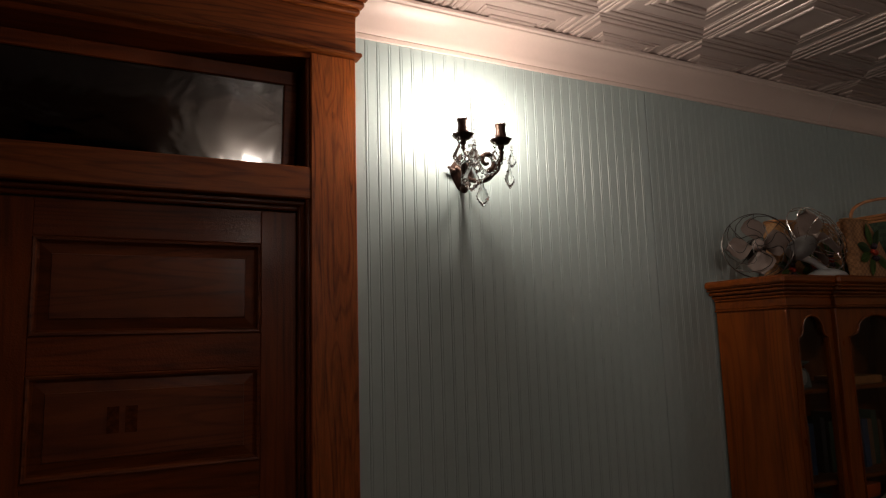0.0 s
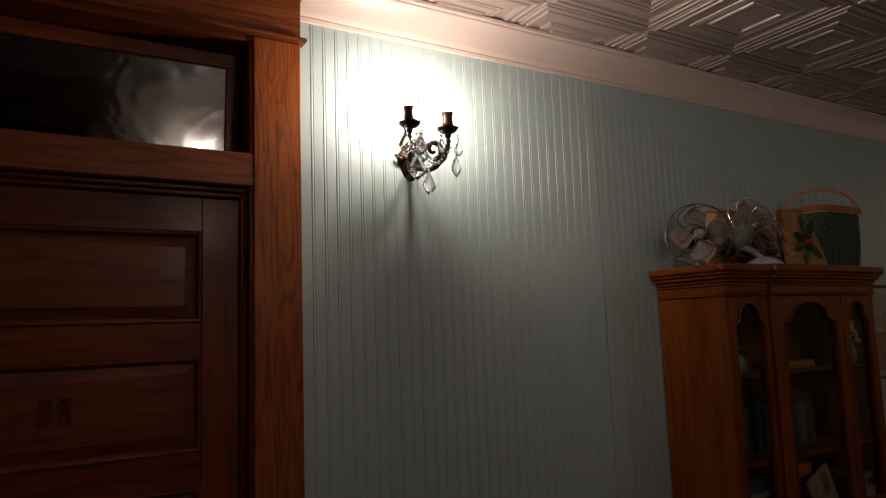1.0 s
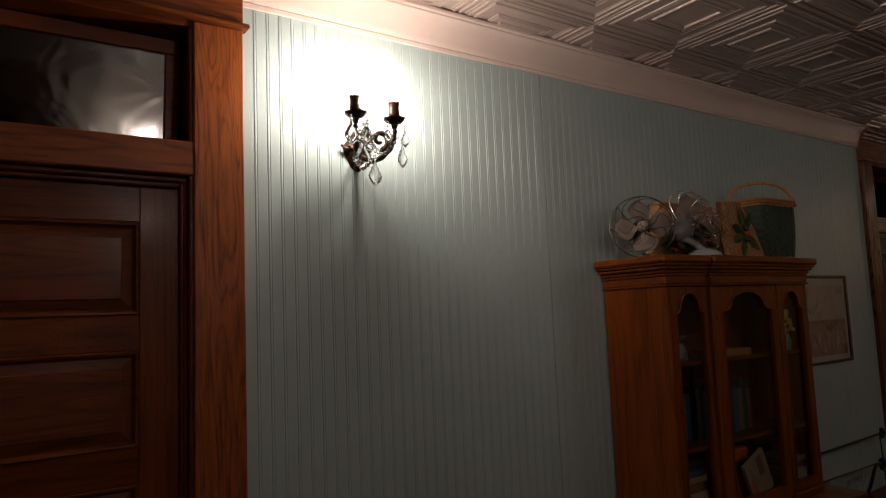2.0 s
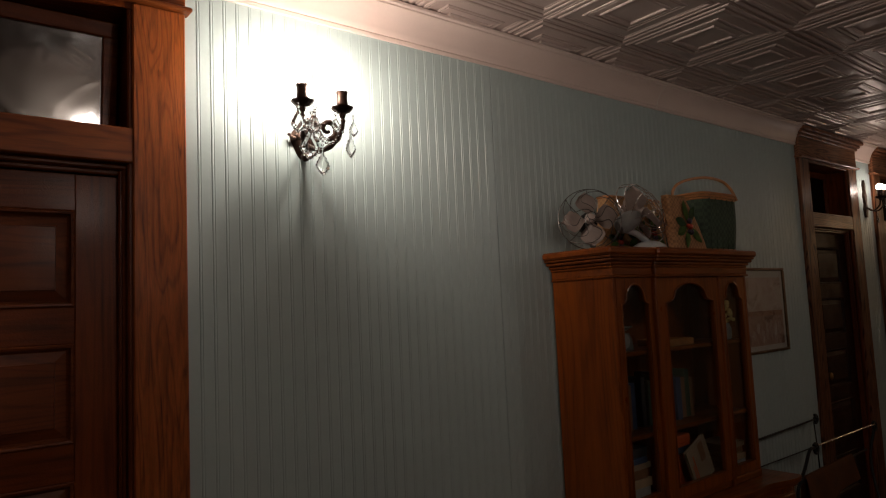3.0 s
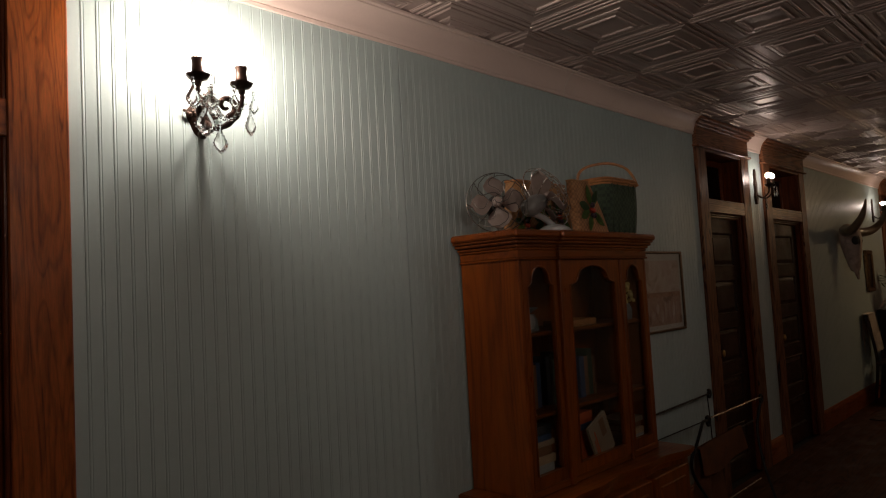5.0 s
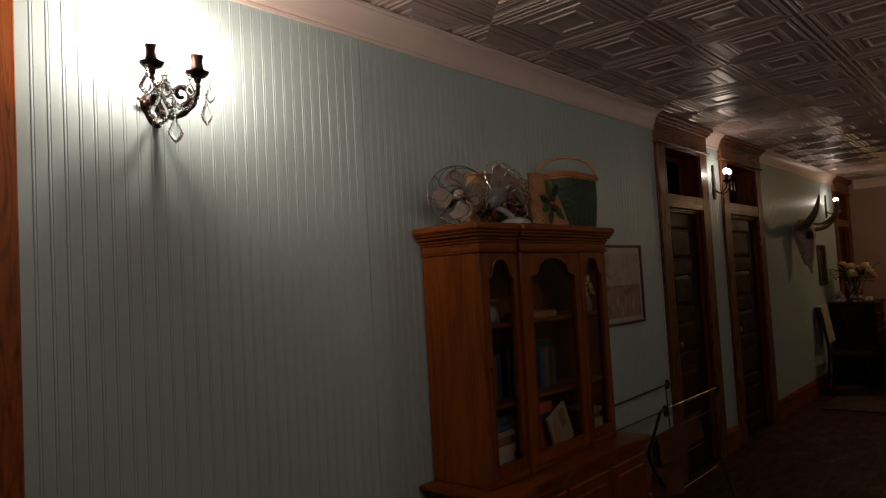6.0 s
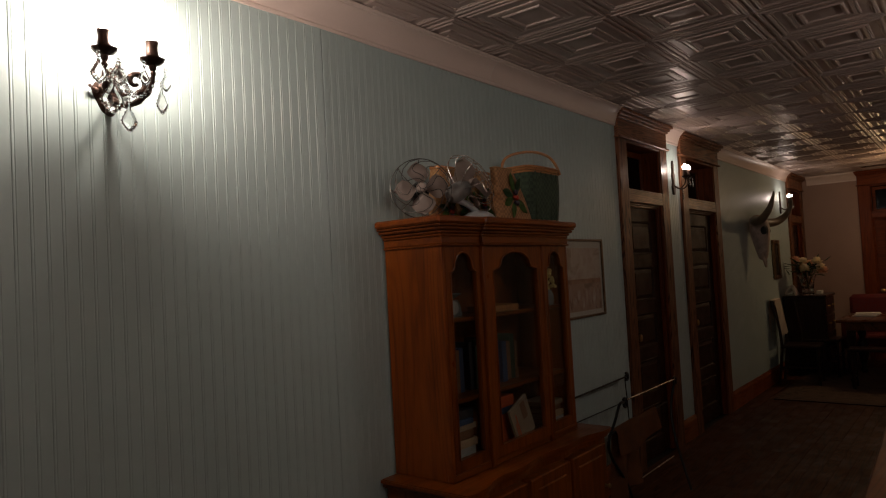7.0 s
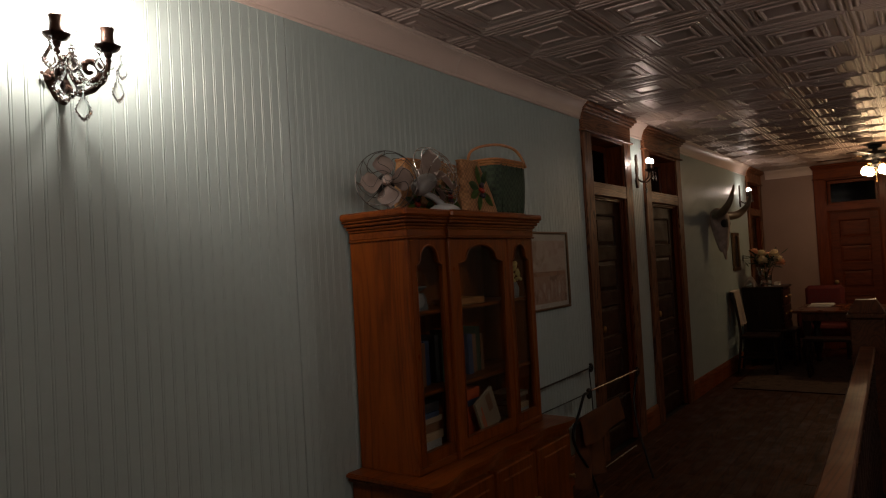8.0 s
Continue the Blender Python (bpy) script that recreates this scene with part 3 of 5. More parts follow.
    part("sash_frame", bm, DOOR_X, sash)
    bm = bmesh.new()
    slab(bm, a + 0.04, b - 0.04, -0.002, 0.002, 0.026, zt - 0.044, 0.0)
    g = part("pane", bm, TRANSOM_GLASS if number else SHADED_TRANSOM, sash)
    g.visible_shadow = False
    # the leaf: stiles, six rails, five raised panels
    leaf = thing("door_leaf", pose(0, 0, 0), "", "")
    leaf.parent = unit
    x0, x1, sw = 0.024, width - 0.024, 0.135
    yf, yb = 0.0455, 0.085
    box_part("stile", (x0, x0 + sw + extra, yf, yb, 0.008, HEAD - 0.032), leaf_z, leaf, 0.002)
    box_part("stile", (x1 - sw, x1, yf, yb, 0.008, HEAD - 0.032), leaf_z, leaf, 0.002)
    tops = [1.887, 1.519, 1.151, 0.783, 0.415]
    edges = [HEAD - 0.032] + [z for top in tops for z in (top, top - 0.268)] + [0.008]
    for i in range(0, len(edges), 2):
        box_part("rail", (x0 + sw + extra, x1 - sw, yf + 0.0004, yb, edges[i + 1], edges[i]), leaf_x, leaf, 0.002)
    for top in tops:
        bot, l, r = top - 0.268, x0 + sw + extra, x1 - sw
        bm = bmesh.new()
        # moulding stepping down from the face, then the raised field
        rings = [(0.0, yf + 0.001), (0.004, yf - 0.003), (0.010, yf - 0.002), (0.014, yf + 0.008), (0.019, yf + 0.013), (0.046, yf + 0.006), (0.048, yf + 0.001), (0.052, yf + 0.001)]
        vs = []
        for d, y in rings:
            vs.append([bm.verts.new(p) for p in ((l + d, y, bot + d), (r - d, y, bot + d), (r - d, y, top - d), (l + d, y, top - d))])
        for p, q in zip(vs, vs[1:]):
            for k in range(4):
                bm.faces.new((p[k], p[(k + 1) % 4], q[(k + 1) % 4], q[k]))
        bm.faces.new(vs[-1])
        back = [bm.verts.new(p) for p in ((l, yb - 0.004, bot), (r, yb - 0.004, bot), (r, yb - 0.004, top), (l, yb - 0.004, top))]
        bm.faces.new(back[::-1])
        for k in range(4):
            bm.faces.new((vs[0][(k + 1) % 4], vs[0][k], back[k], back[(k + 1) % 4]))
        part("door_panel", bm, leaf_p, leaf)
    bm = bmesh.new()
    hx = x0 + sw * 0.5
    lathe(bm, [(0.024, 0.0), (0.026, 0.004), (0.012, 0.008), (0.011, 0.03), (0.022, 0.038), (0.029, 0.05), (0.027, 0.062), (0.012, 0.068)], 16, pose(hx, yf, 0.98, 90))
    part("knob", bm, BRASS, leaf, "dull brass door knob", True)
    if number:
        # the painted room number, worn to two dark bars
        for bx in (0.377, 0.422):
            box_part("number_mark", (bx, bx + 0.03, yf - 0.0012, yf + 0.0008, 1.36, 1.43), NUMBER_INK, leaf, 0.0, "faded black painted number bars")
    return unit


# ---- lamps on the walls ----
def crystal_drop(bm, top, length, width):
    """A flat kite-shaped pendant hanging from top, cut along its edge, with two beads above it."""
    x, y, z = top
    ball(bm, (x, y, z - 0.005), 0.005, 8)
    ball(bm, (x, y, z - 0.015), 0.0065, 8)
    z -= 0.021
    edge = [(0.0, 0.10), (0.14, 0.22), (0.32, 0.50), (0.50, 0.82), (0.63, 1.0), (0.74, 0.92), (0.80, 0.70), (0.87, 0.62), (0.91, 0.36), (0.96, 0.30), (1.0, 0.05)]
    loop = [(0.5 * width * w, -length * u) for u, w in edge] + [(-0.5 * width * w, -length * u) for u, w in edge[::-1]]
    out = [bm.verts.new((x + a, y, z + b)) for a, b in loop]
    n = len(out)
    for sy in (-1, 1):
        inner = [bm.verts.new((x + a * 0.62, y + sy * 0.16 * width, z - 0.55 * length + (b + 0.55 * length) * 0.66)) for a, b in loop]
        for k in range(n):
            bm.faces.new((out[k], out[(k + 1) % n], inner[(k + 1) % n], inner[k]))
        bm.faces.new(inner)
    for k in range(2, n - 2):
        a, b = loop[k]
        ball(bm, (x + a, y, z + b), 0.0028, 5)


def candle_cup(bm, c):
    x, y, z = c
    m = pose(x, y, z)
    flute = lambda a, h: 0.06 * math.cos(8 * a)
    lathe(bm, [(0.006, -0.028), (0.010, -0.022), (0.011, -0.012), (0.025, -0.006), (0.034, 0.004), (0.036, 0.008), (0.029, 0.006), (0.013, 0.004), (0.012, 0.012)], 24, m, flute)


def candle_tube(bm, c):
    x, y, z = c
    lathe(bm, [(0.013, 0.0), (0.018, 0.006), (0.0185, 0.014), (0.0165, 0.028), (0.0165, 0.036), (0.0175, 0.044), (0.0195, 0.050), (0.018, 0.053)], 18, pose(x, y, z + 0.008))


def crystal_sconce(m, glow, label, group=""):
    """A bronze wall lamp: a carved backplate, two scrolled arms with empty cups, a lit candle bulb between, crystal drops."""
    s = thing("wall_sconce", m, label, "wall lamp", group)
    bm = bmesh.new()
    prof = [(-0.05, 0.010), (-0.042, 0.018), (-0.03, 0.024), (-0.015, 0.030), (0.005, 0.040), (0.025, 0.044), (0.04, 0.036), (0.055, 0.024), (0.07, 0.016), (0.08, 0.008)]
    n = 12
    rings = []
    for z, r in prof:
        rings.append([bm.verts.new((r * math.cos(math.pi * k / n) * (1 + 0.1 * math.cos(6 * math.pi * k / n)), -0.55 * r * math.sin(math.pi * k / n) - 0.0005, z)) for k in range(n + 1)])
    for a, b in zip(rings, rings[1:]):
        for k in range(n):
            bm.faces.new((a[k], a[k + 1], b[k + 1], b[k]))
        bm.faces.new((a[n], a[0], b[0], b[n]))
    bm.faces.new(rings[0])
    bm.faces.new(rings[-1])
    ball(bm, (0.0, -0.016, -0.045), 0.016, 10)
    for sx in (-1, 1):
        for k in range(5):
            ball(bm, (sx * (0.022 + 0.009 * k), -0.018, 0.02 + 0.006 * math.sin(k * 2.0)), 0.010 - 0.001 * k, 8)
    part("backplate", bm, BRONZE, s, "carved dark bronze backplate", True)
    cups = {"l": (-0.079, -0.160, 0.090), "r": (0.053, -0.180, 0.082)}
    for key in ("l", "r"):
        x, y, z = cups[key]
        bm = bmesh.new()
        sweep(bm, smooth_line([(0.0, -0.018, -0.01), (x * 0.45, y * 0.5, -0.035), (x * 0.85, y * 0.85, -0.012), (x * 1.02, y * 0.98, 0.035), (x, y, z - 0.026)], 6), 0.006, 8,
              radii=[0.0105 - 0.0035 * i / 24 + 0.0016 * math.sin(i * 1.6) for i in range(25)])
        # the inner scroll, with small leaves along it
        curl = []
        for i in range(17):
            a, r = math.radians(-75 + i * 24), 0.034 * (1 - i / 21)
            curl.append((x * 0.42 + r * math.cos(a) * (1 if x > 0 else -1), y * 0.75, 0.026 + r * math.sin(a)))
        sweep(bm, curl, 0.0065, 8, radii=[0.0105 - 0.0003 * i for i in range(17)])
        for i in range(0, 12, 3):
            ball(bm, curl[i], 0.0105, 7)
        part("arm", bm, BRONZE, s, "", True)
        bm = bmesh.new()
        candle_cup(bm, (x, y, z))
        part("drip_pan", bm, BRONZE, s, "", True)
        bm = bmesh.new()
        candle_tube(bm, (x, y, z))
        part("candle_holder", bm, BRONZE, s, "", True)
        bm = bmesh.new()
        lathe(bm, [(0.008, 0.066), (0.013, 0.074), (0.0175, 0.088), (0.0170, 0.106), (0.0115, 0.128), (0.003, 0.146)], 12, pose(x, y, z))
        bulb = part("bulb", bm, glow, s, "lit flame-shaped bulb", True)
        bm = bmesh.new()
        lathe(bm, [(0.008, 0.056), (0.009, 0.060), (0.008, 0.066)], 10, pose(x, y, z))
        part("socket", bm, PAPER, bulb, "", True)
    # the crystal spire in the middle
    bm = bmesh.new()
    lathe(bm, [(0.006, 0.06), (0.012, 0.075), (0.008, 0.09), (0.016, 0.11), (0.018, 0.135), (0.010, 0.16), (0.012, 0.175), (0.013, 0.2), (0.009, 0.25), (0.005, 0.285), (0.001, 0.30)], 8, pose(0.008, -0.058, 0))
    for k in range(9):
        ball(bm, (0.008 + 0.016 * (1 - k / 10), -0.062, 0.12 + 0.018 * k), 0.0045, 6)
    part("spire", bm, CRYSTAL, s, "cut crystal spire")
    drops = [(-0.078, -0.13, 0.104, 0.074, 0.048), (-0.060, -0.168, 0.034, 0.095, 0.066), (-0.02, -0.125, 0.108, 0.075, 0.05), (0.012, -0.115, -0.012, 0.082, 0.048),
             (0.090, -0.16, 0.04, 0.078, 0.036), (0.118, -0.135, 0.095, 0.055, 0.032), (0.05, -0.14, 0.098, 0.052, 0.032), (-0.030, -0.150, 0.085, 0.056, 0.036), (0.004, -0.100, 0.075, 0.050, 0.034)]
    for x, y, z, ln, wd in drops:
        bm = bmesh.new()
        crystal_drop(bm, (x - 0.025, y - 0.045, z - 0.019), ln, wd)
        part("crystal_drop", bm, CRYSTAL, s, "clear cut crystal drop")
    for x0, y0, z0, x1, y1, z1, sag in ((-0.05, -0.115, 0.07, 0.03, -0.12, 0.0, 0.012), (0.0, -0.12, 0.0, 0.088, -0.137, 0.045, 0.03), (-0.055, -0.12, 0.03, 0.01, -0.07, 0.09, 0.02)):
        bm = bmesh.new()
        for i in range(9):
            u = i / 8
            ball(bm, (x0 - 0.025 + (x1 - x0) * u, y0 - 0.045 + (y1 - y0) * u, z0 - 0.019 + (z1 - z0) * u - sag * math.sin(math.pi * u)), 0.0062 - 0.001 * (i % 2), 8)
        part("bead_chain", bm, CRYSTAL, s, "string of crystal beads", True)
    return s


def globe_sconce(m, glow, label, group):
    """A far wall lamp: slim iron plate, one arm, a lit round bulb, small drops."""
    s = thing("wall_sconce", m, label, "wall lamp", group)
    bm = bmesh.new()
    prism(bm, [(-0.012, -0.13), (0.012, -0.13), (0.03, -0.06), (0.014, -0.02), (0.026, 0.04), (0.010, 0.08), (0.016, 0.13), (0.0, 0.17), (-0.016, 0.13), (-0.010, 0.08), (-0.026, 0.04),
               (-0.014, -0.02), (-0.03, -0.06)], 0.0, -0.018, lambda a, b, c: (a, c, b))
    part("backplate", bm, BRONZE, s)
    for sx in (-1, 1):
        bm = bmesh.new()
        sweep(bm, smooth_line([(0, -0.016, -0.05), (sx * 0.035, -0.07, -0.085), (sx * 0.036, -0.12, -0.05), (sx * 0.036, -0.13, 0.0)]), 0.006, 8)
        part("arm", bm, BRONZE, s, "", True)
        bm = bmesh.new()
        candle_cup(bm, (sx * 0.036, -0.13, 0.012))
        candle_tube(bm, (sx * 0.036, -0.13, 0.012))
        part("candle_holder", bm, BRONZE, s, "", True)
        bm = bmesh.new()
        ball(bm, (sx * 0.036, -0.13, 0.094), 0.023, 14, (1, 1, 1.15))
        part("bulb", bm, glow, s, "lit frosted round bulb", True)
        bm = bmesh.new()
        crystal_drop(bm, (sx * 0.036, -0.165, 0.0), 0.06, 0.03)
        part("crystal_drop", bm, CRYSTAL, s, "clear crystal drop")
    bm = bmesh.new()
    crystal_drop(bm, (0.0, -0.09, -0.09), 0.07, 0.03)
    part("crystal_drop", bm, CRYSTAL, s, "clear crystal drop")
    return s


# ---- the china cabinet ----
def arch_outline(x0, x1, z0, z1, rise):
    """A glazed opening with a shouldered arch at its head."""
    w = x1 - x0
    pts = [(x0, z0), (x1, z0), (x1, z1 - rise)]
    sh = w * 0.17
    pts += [(x1 - sh * 0.35, z1 - rise + 0.004), (x1 - sh * 0.8, z1 - rise + 0.012), (x1 - sh, z1 - rise + 0.028)]
    cx, rx, base = (x0 + x1) / 2, w / 2 - sh, z1 - rise + 0.028
    for k in range(1, 12):
        a = math.pi * k / 12
        pts.append((cx + rx * math.cos(a), base + (rise - 0.028) * math.sin(a)))
    pts += [(x0 + sh, z1 - rise + 0.028), (x0 + sh * 0.8, z1 - rise + 0.012), (x0 + sh * 0.35, z1 - rise + 0.004), (x0, z1 - rise)]
    return pts


def china_cabinet():
    """Breakfront hutch: glazed upper part on a serpentine base, against the wall."""
    c = thing("china_cabinet", pose(2.93, -0.2, 0), "honey brown wooden china cabinet with arched glass doors", "cabinet")
    X = lambda x: x - 2.93
    Y = lambda y: y + 0.2
    xl, xr, yb, yf, yc = 2.40, 3.475, -0.012, -0.335, -0.352
    z0, z1 = 0.685, 1.70
    xa, xb = 2.685, 3.20
    for x in (xl, xr - 0.02):
        box_part("side_panel", (X(x), X(x + 0.02), Y(yf), Y(yb), z0, z1), MAPLE_Z, c)
    box_part("back_panel", (X(xl + 0.02), X(xr - 0.02), Y(-0.022), Y(yb), z0, z1), MAPLE_Z, c)
    box_part("bottom_board", (X(xl + 0.02), X(xr - 0.02), Y(yf), Y(-0.022), z0, z0 + 0.02), MAPLE_X, c)
    for z in (1.005, 1.352):
        box_part("shelf", (X(xl + 0.021), X(xr - 0.021), Y(yf + 0.035), Y(-0.023), z - 0.018, z), MAPLE_X, c, 0.004)
    # stiles on both sides of the middle door, top and bottom rails
    for x in (xa, xb):
        box_part("post", (X(x - 0.014), X(x + 0.014), Y(yc), Y(yf + 0.03), z0, z1 - 0.03), MAPLE_Z, c, 0.004)
    box_part("plinth_rail", (X(xl - 0.003), X(xr + 0.003), Y(yf - 0.002), Y(yf + 0.03), z0, z0 + 0.03), MAPLE_X, c, 0.004)
    bm = bmesh.new()
    slab(bm, X(xl - 0.004), X(xr + 0.004), Y(yf - 0.006), Y(yb), 1.672, 1.704, 0.003)
    slab(bm, X(xa - 0.02), X(xb + 0.02), Y(yc - 0.008), Y(yf - 0.004), 1.672, 1.704, 0.003)
    part("frieze", bm, MAPLE_X, c)
    bm = bmesh.new()
    slab(bm, X(xl - 0.009), X(xr + 0.009), Y(yf - 0.012), Y(yb), 1.662, 1.672, 0.004)
    slab(bm, X(xa - 0.025), X(xb + 0.025), Y(yc - 0.014), Y(yf - 0.01), 1.662, 1.672, 0.004)
    part("bead_moulding", bm, MAPLE_X, c)
    # cornice, stepping out over the middle bay
    steps = [(0.008, 1.704, 1.716, 0.004), (0.016, 1.716, 1.730, 0.006), (0.028, 1.730, 1.745, 0.007), (0.036, 1.745, 1.756, 0.004), (0.046, 1.756, 1.787, 0.008)]
    for d, a, b, bev in steps:
        bm = bmesh.new()
        slab(bm, X(xl - d * 1.35), X(xr + d), Y(yf - d), Y(yb), a, b, bev)
        slab(bm, X(xa - 0.02 - d * 0.4), X(xb + 0.02 + d * 0.4), Y(yc - d), Y(yf - d + 0.01), a, b + (0.0006 if d > 0.04 else 0), bev)
        part("cornice_moulding", bm, MAPLE_X, c)
    # three doors
    for x0, x1, y, rise, side in ((xl + 0.022, xa - 0.016, yf + 0.001, 0.085, 0.030), (xa + 0.016, xb - 0.016, yc + 0.006, 0.085, 0.048), (xb + 0.016, xr - 0.022, yf + 0.001, 0.085, 0.030)):
        bm = bmesh.new()
        zb, zt = z0 + 0.032, 1.66
        hole = arch_outline(X(x0 + side), X(x1 - side), zb + 0.05, zt - 0.025, rise)
        holed(bm, [(X(x0), zb), (X(x1), zb), (X(x1), zt), (X(x0), zt)], hole, Y(y), Y(y + 0.022))
        d = part("door", bm, MAPLE_Z, c)
        bm = bmesh.new()
        slab(bm, X(x0 + side * 0.6), X(x1 - side * 0.6), Y(y + 0.012), Y(y + 0.015), zb + 0.03, zt - 0.012, 0.0)
        g = part("glass", bm, PANE, d, "clear glass pane")
        g.visible_shadow = False
        bm = bmesh.new()
        loop = [(px, Y(y - 0.001), pz) for px, pz in hole]
        sweep(bm, loop, 0.0045, 6, closed=True)
        part("moulding", bm, MAPLE_Z, d, "", True)
    # serpentine top of the base
    def front(x, out):
        u = (x - 2.305) / 1.295
        return -0.440 - out - 0.042 * (math.exp(-((u - 0.09) / 0.10) ** 2) + math.exp(-((u - 0.91) / 0.10) ** 2)) - 0.012 * math.cos(6 * math.pi * u)
    for nm, out, za, zb2, ex in (("waist_top", 0.0, 0.663, 0.685, 0.0), ("waist_moulding", -0.014, 0.645, 0.663, 0.012)):
        bm = bmesh.new()
        pts = [(X(2.305 + ex), Y(-0.012)), (X(3.60 - ex), Y(-0.012))]
        for k in range(49):
            x = 3.60 - ex - (1.295 - 2 * ex) * k / 48
            pts.append((X(x), Y(front(x, out))))
        prism(bm, pts, za, zb2, lambda a, b, cc: (a, b, cc))
        bmesh.ops.bevel(bm, geom=[e for e in bm.edges if abs(e.verts[0].co.z - e.verts[1].co.z) < 1e-6], offset=0.005, segments=2, affect="EDGES")
        part(nm, bm, MAPLE_X, c)
    bm = bmesh.new()
    pts = [(X(2.34), Y(-0.014)), (X(3.565), Y(-0.014))]
    for k in range(33):
        x = 3.565 - 1.225 * k / 32
        pts.append((X(x), Y(front(x, -0.034))))
    prism(bm, pts, 0.08, 0.645, lambda a, b, cc: (a, b, cc))
    part("base", bm, MAPLE_Z, c)
    for k in range(3):
        x0 = 2.40 + k * 0.385
        bm = bmesh.new()
        for d, out in ((0.0, 0.0), (0.05, 0.006)):
            slab(bm, X(x0 + d), X(x0 + 0.36 - d), Y(-0.466 - out), Y(-0.40), 0.12 + d, 0.615 - d, 0.005)
        d = part("base_door", bm, MAPLE_Z, c)
        bm = bmesh.new()
        lathe(bm, [(0.008, 0.0), (0.006, 0.012), (0.013, 0.02), (0.011, 0.028), (0.004, 0.031)], 12, pose(X(x0 + 0.33), Y(-0.466), 0.40, 90))
        part("knob", bm, BRASS, d, "small brass knob", True)
    for fx in (2.38, 3.49):
        for fy in (-0.39, -0.08):
            box_part("foot", (X(fx), X(fx + 0.06), Y(fy - 0.0), Y(fy + 0.06), 0.0, 0.082), MAPLE_Z, c, 0.008)
    return c


def book(m, w, d, h, cover, label="old hardback book standing on a shelf", group="books in the cabinet"):
    """w: thickness along x, d: depth along y, h: height."""
    b = thing("book", m, label, "book", group)
    bm = bmesh.new()
    t = 0.003
    slab(bm, 0, t, 0, d, 0, h, 0.001)
    slab(bm, w - t, w, 0, d, 0, h, 0.001)
    slab(bm, 0, w, -0.003, 0.001, 0, h, 0.002)
    part("cover", bm, cover, b)
    box_part("pages", (t, w - t, 0.001, d - 0.004, 0.004, h - 0.004), PAGES, b, 0.001)
    return b


def cabinet_contents():
    rng = random.Random(11)
    # standing books on the middle shelf
    x = 2.46
    while x < 3.12:
        w, h, d = rng.uniform(0.018, 0.045), rng.uniform(0.18, 0.225), rng.uniform(0.12, 0.15)
        if 2.66 < x < 2.71:
            x += 0.05
            continue
        cov = BOOKS[rng.choice((0, 1, 0, 5, 0, 1, 6, 5))]
        book(pose(x, -0.215 + rng.uniform(-0.01, 0.02), 1.0055, 0, rng.uniform(-1.0, 1.0)), w, d, h, cov)
        x += w + rng.uniform(0.001, 0.004)
    # flat stacks on the bottom board
    for x0, n in ((2.45, 7), (3.24, 5)):
        z = 0.7055
        for i in range(n):
            h = rng.uniform(0.022, 0.042)
            cov = BOOKS[(4, 7, 2, 5, 4, 1, 0)[i % 7]]
            m = Matrix.Translation((x0 + rng.uniform(0, 0.02), -0.285 + rng.uniform(0, 0.02), z)) @ Matrix.Rotation(radians(90), 4, "Y") @ Matrix.Translation((-h, 0, 0))
            book(m, h, 0.15, rng.uniform(0.17, 0.20), cov, "old book lying in a stack", "stacked books in the cabinet")
            z += h + 0.0006
    # leaning pale book, orange box behind it
    pb = book(pose(3.093, -0.31, 0.771, 0, -23, 0) @ pose(0, 0, 0, 0, 0, 90), 0.014, 0.16, 0.19, BOOKS[4], "pale paperback leaning with its cover outwards", "books in the cabinet")
    box_part("title_bar", (-0.0009, -0.0002, 0.118, 0.126, 0.02, 0.15), BOOKS[3], pb, 0.0, "faded orange title bar")
    box_part("title_bar", (-0.0009, -0.0002, 0.132, 0.140, 0.02, 0.11), BOOKS[3], pb, 0.0, "faded orange title bar")
    box_part("printed_shape", (-0.0009, -0.0002, 0.03, 0.07, 0.09, 0.175), BOOKS[5], pb, 0.0, "brown printed shape")
    b = thing("box", pose(2.935, -0.19, 0.7055, 0, 0, 4), "orange cardboard box on the cabinet floor", "box")
    box_part("carton", (-0.09, 0.09, -0.05, 0.05, 0, 0.2), BOOKS[3], b, 0.002)
    box_part("lid", (-0.092, 0.092, -0.052, 0.052, 0.2005, 0.235), BOOKS[3], b, 0.002)
    box_part("label_bar", (-0.089, 0.089, -0.0508, -0.0502, 0.155, 0.185), BOOKS[1], b, 0.0, "dark blue printed bar")
    # small enamelled scale on the top shelf
    s = thing("kitchen_scale", pose(2.585, -0.19, 1.3525), "small grey enamel scale on the cabinet shelf", "scale")
    bm = bmesh.new()
    prism(bm, [(-0.06, 0), (0.06, 0), (0.05, 0.05), (0.03, 0.075), (-0.03, 0.075), (-0.05, 0.05)], -0.05, 0.05, lambda a, b2, cc: (a, cc, b2))
    part("body", bm, ENAMEL, s)
    bm = bmesh.new()
    lathe(bm, [(0.03, 0.075), (0.055, 0.088), (0.075, 0.1), (0.073, 0.104), (0.03, 0.094)], 20)
    part("pan", bm, ENAMEL, s, "", True)
    bm = bmesh.new()
    lathe(bm, [(0.03, 0.0), (0.032, 0.003), (0.028, 0.006)], 18, pose(0, -0.05, 0.04, 90))
    part("dial", bm, BOOKS[7], s, "pale round dial")
    # shallow wooden tray and a yellowish dried posy
    t = thing("tray", pose(2.96, -0.19, 1.3525), "shallow wooden tray on the cabinet shelf", "tray")
    bm = bmesh.new()
    slab(bm, -0.11, 0.11, -0.08, 0.08, 0, 0.008, 0.002)
